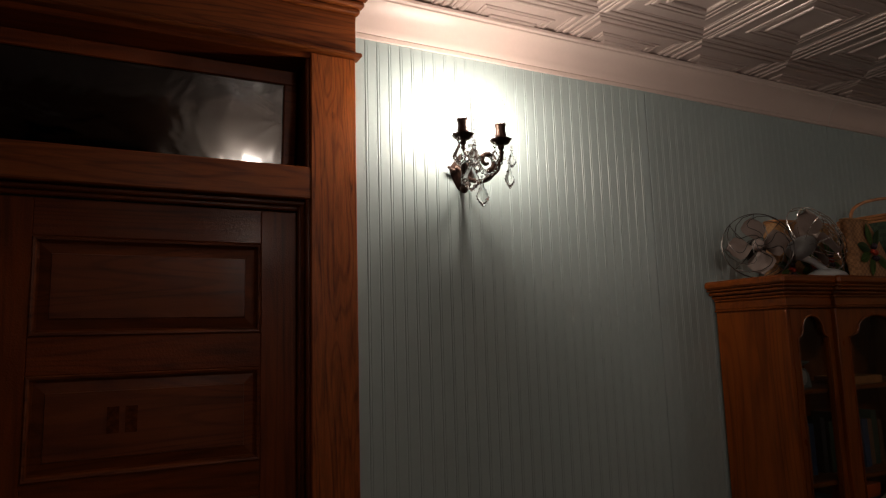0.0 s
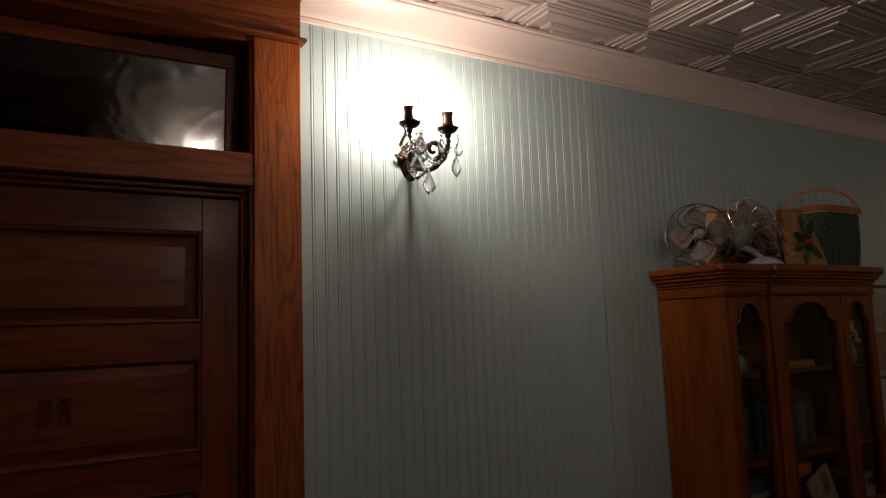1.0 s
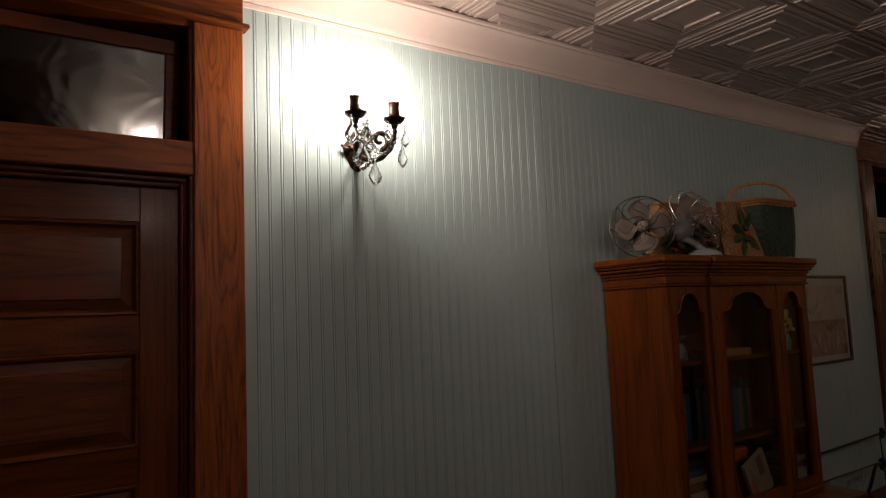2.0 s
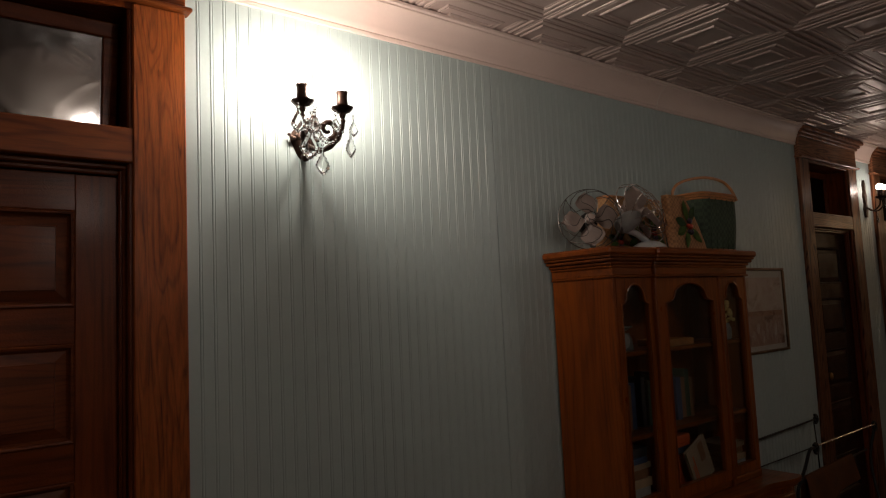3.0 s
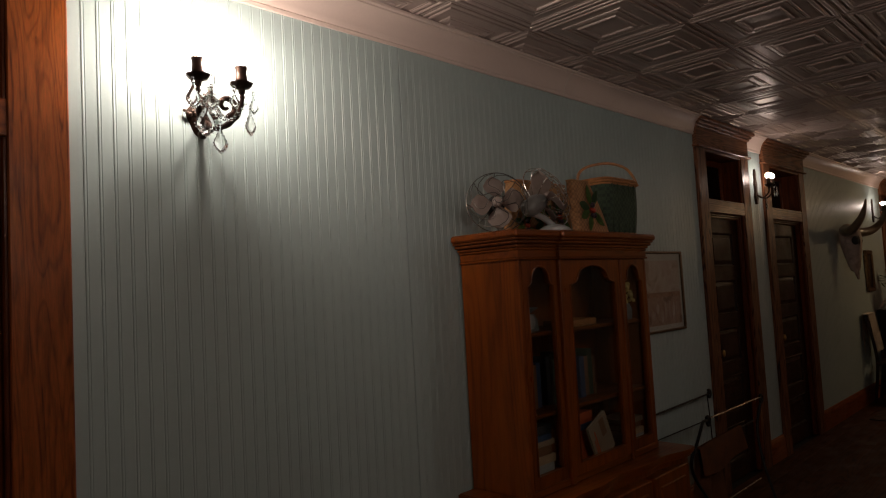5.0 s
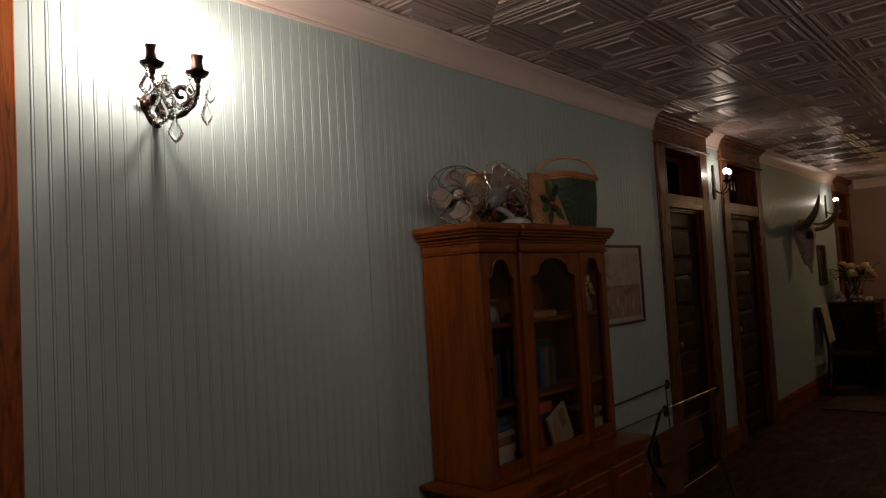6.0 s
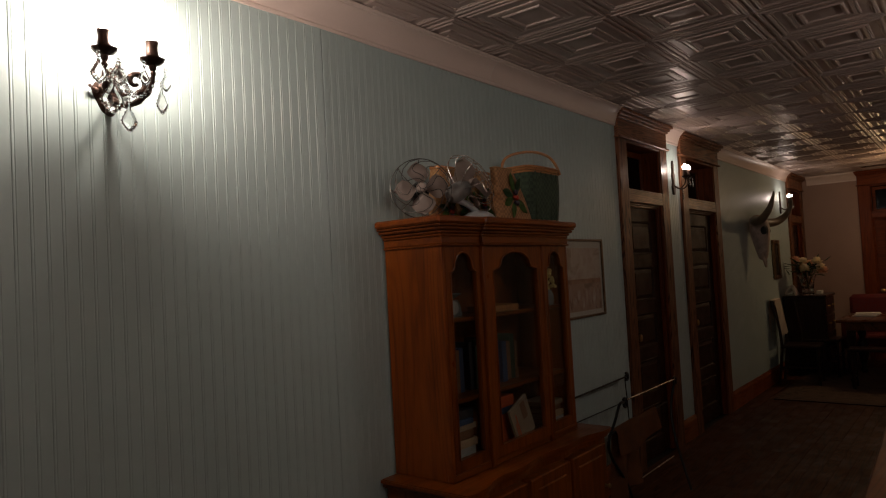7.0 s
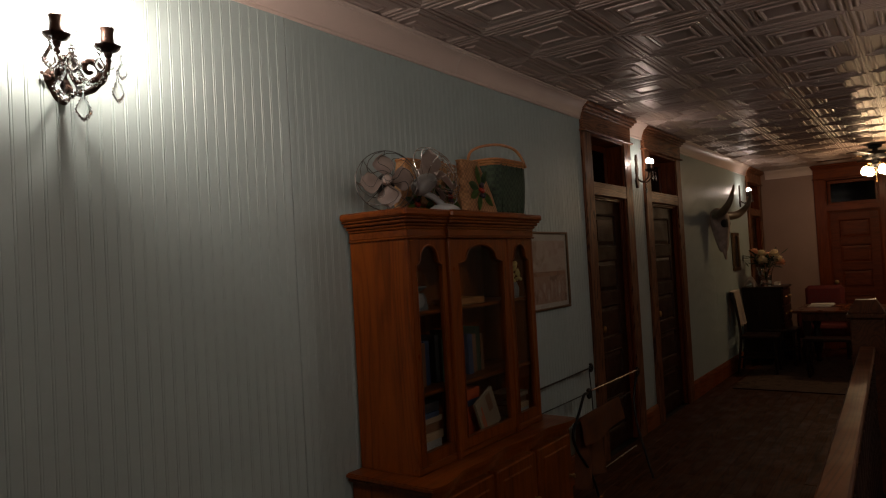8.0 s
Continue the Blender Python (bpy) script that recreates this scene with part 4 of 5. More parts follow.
    for a in ((-0.11, 0.11, -0.08, -0.072), (-0.11, 0.11, 0.072, 0.08), (-0.11, -0.102, -0.072, 0.072), (0.102, 0.11, -0.072, 0.072)):
        slab(bm, *a, 0.008, 0.03, 0.002)
    part("tray_body", bm, CANE, t)
    p = thing("dried_flowers", pose(3.385, -0.25, 1.3525), "yellow dried flowers in a small jar", "flowers")
    bm = bmesh.new()
    lathe(bm, [(0.028, 0), (0.034, 0.01), (0.036, 0.05), (0.026, 0.075), (0.028, 0.08)], 16)
    part("jar", bm, ENAMEL, p, "", True)
    bm = bmesh.new()
    for i in range(46):
        a, r, z = rng.uniform(0, 6.28), rng.uniform(0, 0.05), rng.uniform(0.085, 0.18)
        ball(bm, (r * math.cos(a), r * math.sin(a), z), rng.uniform(0.008, 0.015), 6)
    part("blooms", bm, PETAL_C, p)


# ---- things on top of the cabinet ----
def leaf_blade(bm, m, length, width, bulge=0.25):
    n = 6
    l, c, r = [], [], []
    for i in range(n + 1):
        u = i / n
        w = width * 0.5 * math.sin(math.pi * min(1, u * 0.98 + 0.01)) ** 0.8
        l.append(bm.verts.new(m @ Vector((u * length, -w, 0.0))))
        c.append(bm.verts.new(m @ Vector((u * length, 0, -bulge * w - 0.002))))
        r.append(bm.verts.new(m @ Vector((u * length, w, 0.0))))
    for a, b in ((l, c), (c, r)):
        for i in range(n):
            bm.faces.new((a[i], a[i + 1], b[i + 1], b[i]))


def desk_fan(m, head, radius, wires, wire_mat, blade_mat, label, turn=0.25, base=True, twist=0.55, hoops=1):
    """An old desk fan. head: the pose of the hub, its axis along z towards the viewer."""
    f = thing("desk_fan", m, label, "fan", "old desk fans")
    h = m.inverted() @ head
    def wire(name, line, r, closed=False):
        bm = bmesh.new()
        sweep(bm, line, r, 6, closed)
        part(name, bm, wire_mat, f, "", True)

    for z, k in [(0.0, 1.0)] + [(0.058 * math.sqrt(1 - (0.25 + 0.19 * i) ** 2), 0.25 + 0.19 * i) for i in range(hoops if hoops > 1 else 0)]:
        wire("guard_ring", [h @ Vector((radius * k * math.cos(a), radius * k * math.sin(a), z)) for a in np.linspace(0, 2 * math.pi, 40, endpoint=False)], 0.0021, True)
    for i in range(wires):
        a = 2 * math.pi * i / wires
        for s in (1, -1):
            line = []
            for k in range(11):
                u = k / 10
                rr = radius * (0.13 + 0.87 * u)
                tw = a + (twist * math.sin(u * math.pi) if s > 0 else 0)
                line.append(h @ Vector((rr * math.cos(tw), rr * math.sin(tw), s * 0.058 * math.sqrt(max(0, 1 - u * u)))))
            wire("guard_wire", line, 0.0017)
    wire("guard_hub_ring", [h @ Vector((radius * 0.13 * math.cos(a), radius * 0.13 * math.sin(a), 0.058)) for a in np.linspace(0, 2 * math.pi, 16, endpoint=False)], 0.0018, True)
    for i in range(4):
        bm = bmesh.new()
        a0 = math.pi / 2 * i + turn
        n = 7
        rows = []
        for k in range(n + 1):
            u = k / n
            rr = radius * (0.14 + 0.77 * u)
            half = 0.18 + 0.5 * math.sin(math.pi * min(1, 0.12 + 0.80 * u)) - (0.34 * max(0, u - 0.72) / 0.28 if u > 0.72 else 0)
            rows.append([h @ Vector((rr * math.cos(a0 + half * s), rr * math.sin(a0 + half * s), 0.014 * s)) for s in (-1, -0.4, 0.4, 1)])
        vs = [[bm.verts.new(p) for p in r] for r in rows]
        for p, q in zip(vs, vs[1:]):
            for k in range(3):
                bm.faces.new((p[k], p[k + 1], q[k + 1], q[k]))
        bmesh.ops.solidify(bm, geom=bm.faces[:], thickness=0.0015)
        part("blade", bm, blade_mat, f, "", True)
    bm = bmesh.new()
    lathe(bm, [(0.012, 0.03), (0.02, 0.026), (0.024, 0.012), (0.022, -0.004)], 16, h)
    part("hub", bm, blade_mat, f, "", True)
    bm = bmesh.new()
    lathe(bm, [(0.02, -0.01), (0.036, -0.03), (0.043, -0.06), (0.042, -0.10), (0.03, -0.125), (0.012, -0.132)], 20, h)
    part("motor", bm, ENAMEL if base else IRON, f, "", True)
    if base:
        foot = h @ Vector((0, 0, -0.085))
        bm = bmesh.new()
        sweep(bm, smooth_line([(foot.x, foot.y, foot.z - 0.03), (foot.x * 0.5, foot.y * 0.5, 0.07), (0, 0, 0.03)]), 0.014, 10)
        part("stem", bm, FAN_PAINT, f, "", True)
        bm = bmesh.new()
        lathe(bm, [(0.074, 0.0), (0.078, 0.008), (0.070, 0.020), (0.045, 0.034), (0.02, 0.040)], 28)
        part("base", bm, FAN_PAINT, f, "pale round enamel base", True)
    return f


def tapered_bag(name, m, bottom, top, height, mat, label, category, lean=0.0):
    """A flat-sided bag: bottom and top are (x0, x1, y0, y1)."""
    b = thing(name, m, label, category)
    bm = bmesh.new()
    n = 8
    rings = []
    for i in range(n + 1):
        u = i / n
        q = [bottom[k] + (top[k] - bottom[k]) * u for k in range(4)]
        bul = 0.006 * math.sin(math.pi * u)
        z = height * u
        ring = []
        for k in range(24):
            a = 2 * math.pi * k / 24
            cx, sy = math.copysign(abs(math.cos(a)) ** 0.35, math.cos(a)), math.copysign(abs(math.sin(a)) ** 0.35, math.sin(a))
            ring.append(bm.verts.new(((q[0] + q[1]) / 2 + cx * ((q[1] - q[0]) / 2 + bul) + lean * u, (q[2] + q[3]) / 2 + sy * ((q[3] - q[2]) / 2 + bul), z)))
        rings.append(ring)
    for p, q in zip(rings, rings[1:]):
        for k in range(24):
            bm.faces.new((p[k], p[(k + 1) % 24], q[(k + 1) % 24], q[k]))
    bm.faces.new(rings[0][::-1])
    bm.faces.new(rings[-1])
    part("body", bm, mat, b, "", True)
    return b


def rim_of(bm, q, z, r, lean=0.0):
    pts = []
    for k in range(32):
        a = 2 * math.pi * k / 32
        cx, sy = math.copysign(abs(math.cos(a)) ** 0.35, math.cos(a)), math.copysign(abs(math.sin(a)) ** 0.35, math.sin(a))
        pts.append(((q[0] + q[1]) / 2 + cx * (q[1] - q[0]) / 2 + lean, (q[2] + q[3]) / 2 + sy * (q[3] - q[2]) / 2, z))
    sweep(bm, pts, r, 8, closed=True)


def berry_spray(bag, y, at, scale=1.0):
    """Felt leaves and beads sewn on a bag's face (the face looks to minus y)."""
    x, z = at
    for ang, ln, mat in ((105, 0.10, LEAF), (60, 0.09, LEAF_DARK), (165, 0.085, LEAF_DARK), (-35, 0.11, LEAF), (-100, 0.085, LEAF), (205, 0.08, LEAF)):
        bm = bmesh.new()
        c, s = math.cos(radians(ang)), math.sin(radians(ang))
        m = Matrix(((c, -s, 0, x + 0.018 * c), (0, 0, 1, y), (s, c, 0, z + 0.018 * s), (0, 0, 0, 1)))
        leaf_blade(bm, m, ln * scale, 0.042 * scale)
        bmesh.ops.solidify(bm, geom=bm.faces[:], thickness=0.0012)
        part("leaf", bm, mat, bag)
    for dx, dz, mat, r in ((0, 0.02, BERRY_BLUE, 0.014), (0.006, -0.006, BERRY_RED, 0.013), (-0.012, -0.002, BERRY_RED, 0.010), (0.010, -0.03, BERRY_BLUE, 0.013), (-0.004, -0.028, BERRY_BLUE, 0.011)):
        bm = bmesh.new()
        ball(bm, (x + dx * scale, y - 0.006, z + dz * scale), r * scale, 10)
        part("bead", bm, mat, bag, "", True)


def cabinet_top_things():
    zt = 1.7876
    # fan lying open towards the hall, and a second one tipped back on its base
    desk_fan(pose(2.46, -0.16, zt), look((2.452, -0.2, 1.922), (2.452 + 0.66, -0.2 + 0.74, 1.922 - 0.14)), 0.134, 8, DULL_STEEL, BLADE, "old desk fan with grey blades leaning in its wire guard", 0.1, False, 1.3)
    desk_fan(pose(2.760, -0.275, zt), look((2.700, -0.28, 1.948), (2.700 - 0.795, -0.28 + 0.365, 1.948 - 0.5)), 0.148, 10, STEEL, BLADE, "chrome-guarded desk fan tipped back on its pale base", 0.4, True, 0.3, 4)
    # straw bags
    a = tapered_bag("straw_bag", pose(2.83, -0.09, zt), (-0.17, 0.29, -0.06, 0.05), (-0.15, 0.27, -0.04, 0.035), 0.262, STRAW_DARK, "brown straw handbag with sewn leaves and red beads", "bag")
    bm = bmesh.new()
    rim_of(bm, (-0.15, 0.27, -0.04, 0.035), 0.262, 0.007)
    part("rim", bm, CANE, a, "", True)
    bm = bmesh.new()
    slab(bm, 0.03, 0.17, -0.03, 0.03, 0.268, 0.282, 0.004)
    part("flap", bm, CANE, a, "reddish brown flap")
    berry_spray(a, -0.068, (0.03, 0.07), 0.9)
    berry_spray(a, -0.068, (-0.12, 0.05), 0.8)
    berry_spray(a, -0.066, (0.15, 0.10), 0.9)
    q0, q1 = (-0.115, 0.145, -0.026, 0.026), (-0.150, -0.005, -0.016, 0.02)
    b = tapered_bag("straw_bag", pose(2.955, -0.340, zt), q0, q1, 0.238, STRAW, "tan straw handbag with green felt leaves and berries", "bag")
    bm = bmesh.new()
    rim_of(bm, q1, 0.238, 0.004)
    part("rim", bm, STRAW_DARK, b, "", True)
    berry_spray(b, -0.031, (-0.022, 0.105), 1.0)
    # green basket with cane rims and a hooped handle
    q0, q1 = (-0.15, 0.165, -0.115, 0.115), (-0.165, 0.180, -0.125, 0.125)
    g = tapered_bag("picnic_basket", pose(3.335, -0.19, zt), q0, q1, 0.285, GREEN_WEAVE, "dark green woven basket with cane rims and hooped handle", "basket")
    for z, q, r in ((0.008, q0, 0.006), (0.262, (-0.164, 0.179, -0.124, 0.124), 0.0055), (0.275, (-0.165, 0.180, -0.125, 0.125), 0.007), (0.288, (-0.166, 0.181, -0.126, 0.126), 0.006)):
        bm = bmesh.new()
        rim_of(bm, q, z, r)
        part("rim", bm, CANE, g, "", True)
    bm = bmesh.new()
    sweep(bm, smooth_line([(-0.172, 0.03, 0.20), (-0.172, 0.03, 0.31), (-0.12, 0.01, 0.362), (0.0, -0.04, 0.386), (0.10, -0.080, 0.370), (0.138, -0.108, 0.325), (0.148, -0.130, 0.262)], 8), 0.0075, 8)
    part("handle", bm, CANE, g, "", True)
    # upright canes woven into the wall of the basket
    for x in (-0.10, -0.05, 0.0, 0.05, 0.10):
        bm = bmesh.new()
        sweep(bm, [(x, -0.1165, 0.006), (x * 1.08, -0.1255, 0.262)], 0.0042, 6)
        part("stave", bm, GREEN_WEAVE, g)


# ---- the rest of the near wall ----
def picture():
    p = thing("picture_frame", pose(4.38, -0.002, 1.47), "faded framed print hanging on the green wall", "picture")
    w, h, l = 0.205, 0.26, -0.42
    bm = bmesh.new()
    for a in ((l, w, h - 0.016, h), (l, w, -h, -h + 0.016), (l, l + 0.016, -h + 0.016, h - 0.016), (w - 0.016, w, -h + 0.016, h - 0.016)):
        slab(bm, a[0], a[1], -0.022, 0.0, a[2], a[3], 0.004)
    part("frame", bm, GILT, p, "thin dull gilt frame")
    box_part("mount", (l + 0.016, w - 0.016, -0.008, -0.001, -h + 0.016, h - 0.016), MOUNT, p, 0.0)
    box_part("print", (l + 0.045, w - 0.045, -0.0095, -0.0082, -h + 0.045, h - 0.06), PRINT_A, p, 0.0, "faded pinkish print")
    box_part("print_band", (l + 0.046, w - 0.046, -0.0099, -0.0096, -h + 0.046, -0.03), PRINT_C, p, 0.0, "pinkish brown lower half of the print")
    box_part("print_band", (l + 0.046, w - 0.046, -0.0103, -0.0100, -0.035, -0.005), PRINT_D, p, 0.0, "reddish brown band across the print")
    rng = random.Random(8)
    for k in range(9):
        x, z, a, b = l + 0.085 + 0.055 * k, -0.13 + rng.uniform(-0.03, 0.03), rng.uniform(0.014, 0.026), rng.uniform(0.03, 0.075)
        bm = bmesh.new()
        prism(bm, [(x + a * rng.uniform(0.6, 1.2) * math.cos(q * math.pi / 5), z + b * rng.uniform(0.75, 1.1) * math.sin(q * math.pi / 5)) for q in range(10)], -0.0104, -0.0112, lambda a2, b2, c2: (a2, c2, b2))
        part("print_shape", bm, PRINT_B, p)
    bm = bmesh.new()
    slab(bm, l + 0.016, w - 0.016, -0.0145, -0.013, -h + 0.016, h - 0.016, 0.0)
    g = part("glass", bm, PANE, p)
    g.visible_shadow = False


def scroll(c, r, turns, start, flip=1, n=26):
    """Points of a spiral in the plane across the wall (y and z)."""
    out = []
    for i in range(n):
        u = i / (n - 1)
        a = start + flip * turns * 2 * math.pi * u
        rr = r * (1 - 0.8 * u)
        out.append((c[0], c[1] + rr * math.cos(a), c[2] + rr * math.sin(a)))
    return out


def iron_rack():
    """A wrought-iron blanket rack with scrolled ends, a brown suede throw over its rod."""
    r = thing("iron_rack", pose(4.55, -0.25, 0), "black wrought-iron blanket rack with scrolled ends", "rack")
    P = lambda x, y, z: (x - 4.55, y + 0.25, z)
    for x, last in ((4.17, False), (5.03, True)):
        bm = bmesh.new()
        leg = smooth_line([P(x - 0.02, -0.30, 0.70), P(x - 0.10, -0.31, 0.70), P(x - 0.2, -0.32, 0.62), P(x - 0.3, -0.32, 0.52), P(x - 0.22, -0.30, 0.40), P(x, -0.28, 0.2), P(x + 0.14, -0.26, 0.01)] if not last
                          else [P(x, -0.30, 0.69), P(x - 0.05, -0.28, 0.5), P(x - 0.1, -0.32, 0.3), P(x - 0.18, -0.40, 0.12), P(x - 0.24, -0.456, 0.01)], 6)
        sweep(bm, leg, 0.009, 8)
        part("leg", bm, IRON, r, "", True)
        bm = bmesh.new()
        pts = []
        for i in range(22):
            u = i / 21
            a, rr = 2.4 - 1.5 * 2 * math.pi * u, 0.034 * (1 - 0.75 * u)
            pts.append(P(x + rr * math.cos(a), -0.30, 0.690 + rr * math.sin(a)))
        sweep(bm, pts, 0.008, 8)
        part("scroll", bm, IRON, r, "", True)
    bm = bmesh.new()
    sweep(bm, [P(4.19, -0.30, 0.706), P(5.03, -0.30, 0.706)], 0.006, 10)
    part("rod", bm, STEEL, r, "bright steel rod", True)
    bm = bmesh.new()
    sweep(bm, [P(4.35, -0.30, 0.184), P(4.92, -0.30, 0.184)], 0.005, 8)
    part("rod", bm, STEEL, r, "bright steel rod", True)
    bm = bmesh.new()
    sweep(bm, [P(3.62, -0.09, 0.745), P(4.68, -0.09, 0.765)], 0.006, 8)
    sweep(bm, [P(3.62, -0.09, 0.60), P(4.60, -0.09, 0.60)], 0.004, 8)
    sweep(bm, [P(4.66, -0.09, 0.75), P(4.70, -0.08, 0.60), P(4.72, -0.09, 0.005)], 0.004, 8)
    part("back_rod", bm, IRON, r, "", True)
    bm = bmesh.new()
    sweep(bm, [P(4.69 + 0.03 * (1 - 0.6 * i / 17) * math.cos(2.0 - i * 0.5), -0.09, 0.762 + 0.03 * (1 - 0.6 * i / 17) * math.sin(2.0 - i * 0.5)) for i in range(18)], 0.008, 8)
    part("scroll", bm, IRON, r, "", True)
    bm = bmesh.new()
    sweep(bm, smooth_line([P(3.70, -0.10, 0.74), P(3.76, -0.14, 0.64), P(3.84, -0.2, 0.56), P(3.88, -0.24, 0.3), P(3.90, -0.27, 0.005)], 6), 0.008, 8)
    part("leg", bm, IRON, r, "", True)
    bm = bmesh.new()
    sweep(bm, [P(3.92, -0.30, 0.545), P(4.87, -0.30, 0.575)], 0.006, 8)
    part("lower_rod", bm, IRON, r, "", True)
    t = thing("blanket", pose(4.33, -0.30, 0), "brown suede throw folded over the iron rack", "blanket")
    for nm, y, drop, wide in (("front_fold", -0.012, 0.165, 0.63), ("back_fold", 0.012, 0.14, 0.63), ("long_fold", 0.022, 0.44, 0.34)):
        bm = bmesh.new()
        grid = []
        for i in range(15):
            u = i / 14
            row = []
            for k in range(8):
                v = k / 7
                x = -0.33 + wide * u
                top = 0.556 + 0.03 * (x + 0.4) / 0.95 + 0.012
                yy = y * (1 if v > 0.05 else 0.4) + (0.008 + 0.03 * (drop > 0.3)) * math.sin(9 * u + 2.2 * v) * v
                row.append(bm.verts.new((x + 0.03 * v, yy + math.copysign(0.012 * v, y), top - v * (drop + 0.015 * math.sin(5 * u)))))
            grid.append(row)
        for p, q in zip(grid, grid[1:]):
            for k in range(7):
                bm.faces.new((p[k], p[k + 1], q[k + 1], q[k]))
        bmesh.ops.solidify(bm, geom=bm.faces[:], thickness=0.004)
        part(nm, bm, LEATHER, t, "", True)


def railing():
    """The banister of the stairwell: broad flat rail, square newel with a stepped cap, turned balusters."""
    r = thing("stair_railing", pose(4.0, -1.80, 0, 0, 0, 2.0), "dark wooden banister with a square capped newel", "railing")
    P = lambda x: x - 4.0
    bm = bmesh.new()
    slab(bm, P(0.95), P(4.36), -0.030, 0.038, 0.970, 1.0, 0.006)
    slab(bm, P(0.95), P(4.36), -0.018, 0.026, 0.93, 0.970, 0.006)
    part("handrail", bm, HANDRAIL_LIT, r, "worn flat-topped wooden handrail, paler for the light on its top")
    for nx, top in ((0.88, 1.01), (4.44, 1.145)):
        bm = bmesh.new()
        slab(bm, P(nx - 0.075), P(nx + 0.075), -0.075, 0.075, 0.0, top, 0.006)
        newel = part("newel_post", bm, RAIL_WOOD, r)
        bm = bmesh.new()
        slab(bm, P(nx - 0.092), P(nx + 0.092), -0.092, 0.092, top, top + 0.023, 0.006)
        slab(bm, P(nx - 0.083), P(nx + 0.083), -0.083, 0.083, top + 0.023, top + 0.039, 0.006)
        add(bm, [(P(nx) + sx * w, sy * w, z) for w, z in ((0.08, top + 0.0392), (0.047, top + 0.095)) for sx, sy in ((-1, -1), (1, -1), (1, 1), (-1, 1))],
            [(3, 2, 1, 0), (4, 5, 6, 7), (0, 1, 5, 4), (1, 2, 6, 5), (2, 3, 7, 6), (3, 0, 4, 7)])
        part("cap", bm, RAIL_WOOD, newel, "stepped newel cap with worn edges")
    bm = bmesh.new()
    slab(bm, P(0.97), P(4.37), -0.03, 0.01, 0.06, 0.11, 0.004)
    part("bottom_rail", bm, EBONY, r)
    x = 1.12
    while x < 4.3:
        bm = bmesh.new()
        lathe(bm, [(0.016, 0.11), (0.016, 0.25), (0.022, 0.27), (0.012, 0.30), (0.019, 0.5), (0.012, 0.74), (0.02, 0.77), (0.016, 0.79), (0.016, 0.931)], 10, pose(P(x), -0.011, 0))
        part("baluster", bm, EBONY, r, "", True)
        x += 0.13


# ---- the far end ----
def steer_skull():
    """A mounted skull with hollow sockets, their shade added as near-black balls, and long curved horns."""
    s = thing("steer_skull", pose(8.42, -0.02, 1.74), "bleached steer skull with long dark horns on the wall", "skull")
    bm = bmesh.new()
    secs = [(0.27, 0.10, 0.06), (0.25, 0.135, 0.085), (0.20, 0.16, 0.10), (0.15, 0.165, 0.105), (0.13, 0.16, 0.105), (0.11, 0.155, 0.105), (0.085, 0.142, 0.103), (0.06, 0.13, 0.10), (0.0, 0.10, 0.09), (-0.06, 0.08, 0.08), (-0.13, 0.068, 0.065), (-0.19, 0.064, 0.05), (-0.215, 0.052, 0.04), (-0.225, 0.02, 0.02)]
    n = 32
    rings = []
    for z, w, d in secs:
        ring = []
        for k in range(n):
            a = 2 * math.pi * k / n
            x, y = 0.86 * w * math.cos(a), d * math.sin(a)
            dent = 0.115 * math.exp(-((z - 0.11) / 0.04) ** 2) * math.exp(-((abs(math.cos(a)) - 0.75) / 0.22) ** 2) * (1 if math.sin(a) < 0.3 else 0)
            ring.append(bm.verts.new((x - math.copysign(dent, x), -0.11 + y - 0.25 * (0.24 - z) * 0.25, z)))
        rings.append(ring)
    for p, q in zip(rings, rings[1:]):
        for k in range(n):
            bm.faces.new((p[k], p[(k + 1) % n], q[(k + 1) % n], q[k]))
    bm.faces.new(rings[0])
    bm.faces.new(rings[-1])
    for sx in (-1, 1):
        sweep(bm, smooth_line([(sx * 0.040, -0.135, -0.16), (sx * 0.036, -0.15, -0.23), (sx * 0.022, -0.16, -0.31)], 4), 0.02, 8, radii=[0.026 - 0.0026 * i for i in range(9)])
    sweep(bm, smooth_line([(-0.12, -0.10, 0.205), (0.0, -0.095, 0.235), (0.12, -0.10, 0.205)], 5), 0.058, 14)
    part("skull", bm, BONE, s, "", True)
    for sx in (-1, 1):
        bm = bmesh.new()
        # near-black ball put where shade fills the socket
        ball(bm, (sx * 0.080, -0.180, 0.105), 0.050, 12, (0.8, 0.7, 0.95))
        part("eye_socket", bm, DARK, s, "near-black ball as the shade in the eye socket", True)
        bm = bmesh.new()
        line = smooth_line([(sx * 0.09, -0.10, 0.215), (sx * 0.24, -0.15, 0.20), (sx * 0.38, -0.24, 0.22), (sx * 0.45, -0.33, 0.31), (sx * 0.44, -0.37, 0.42), (sx * 0.41, -0.38, 0.5)], 6)
        sweep(bm, line, 0.04, 12, radii=[0.058 * (1 - 0.93 * (i / (len(line) - 1)) ** 1.3) + 0.002 for i in range(len(line))])
        part("horn", bm, HORN, s, "", True)


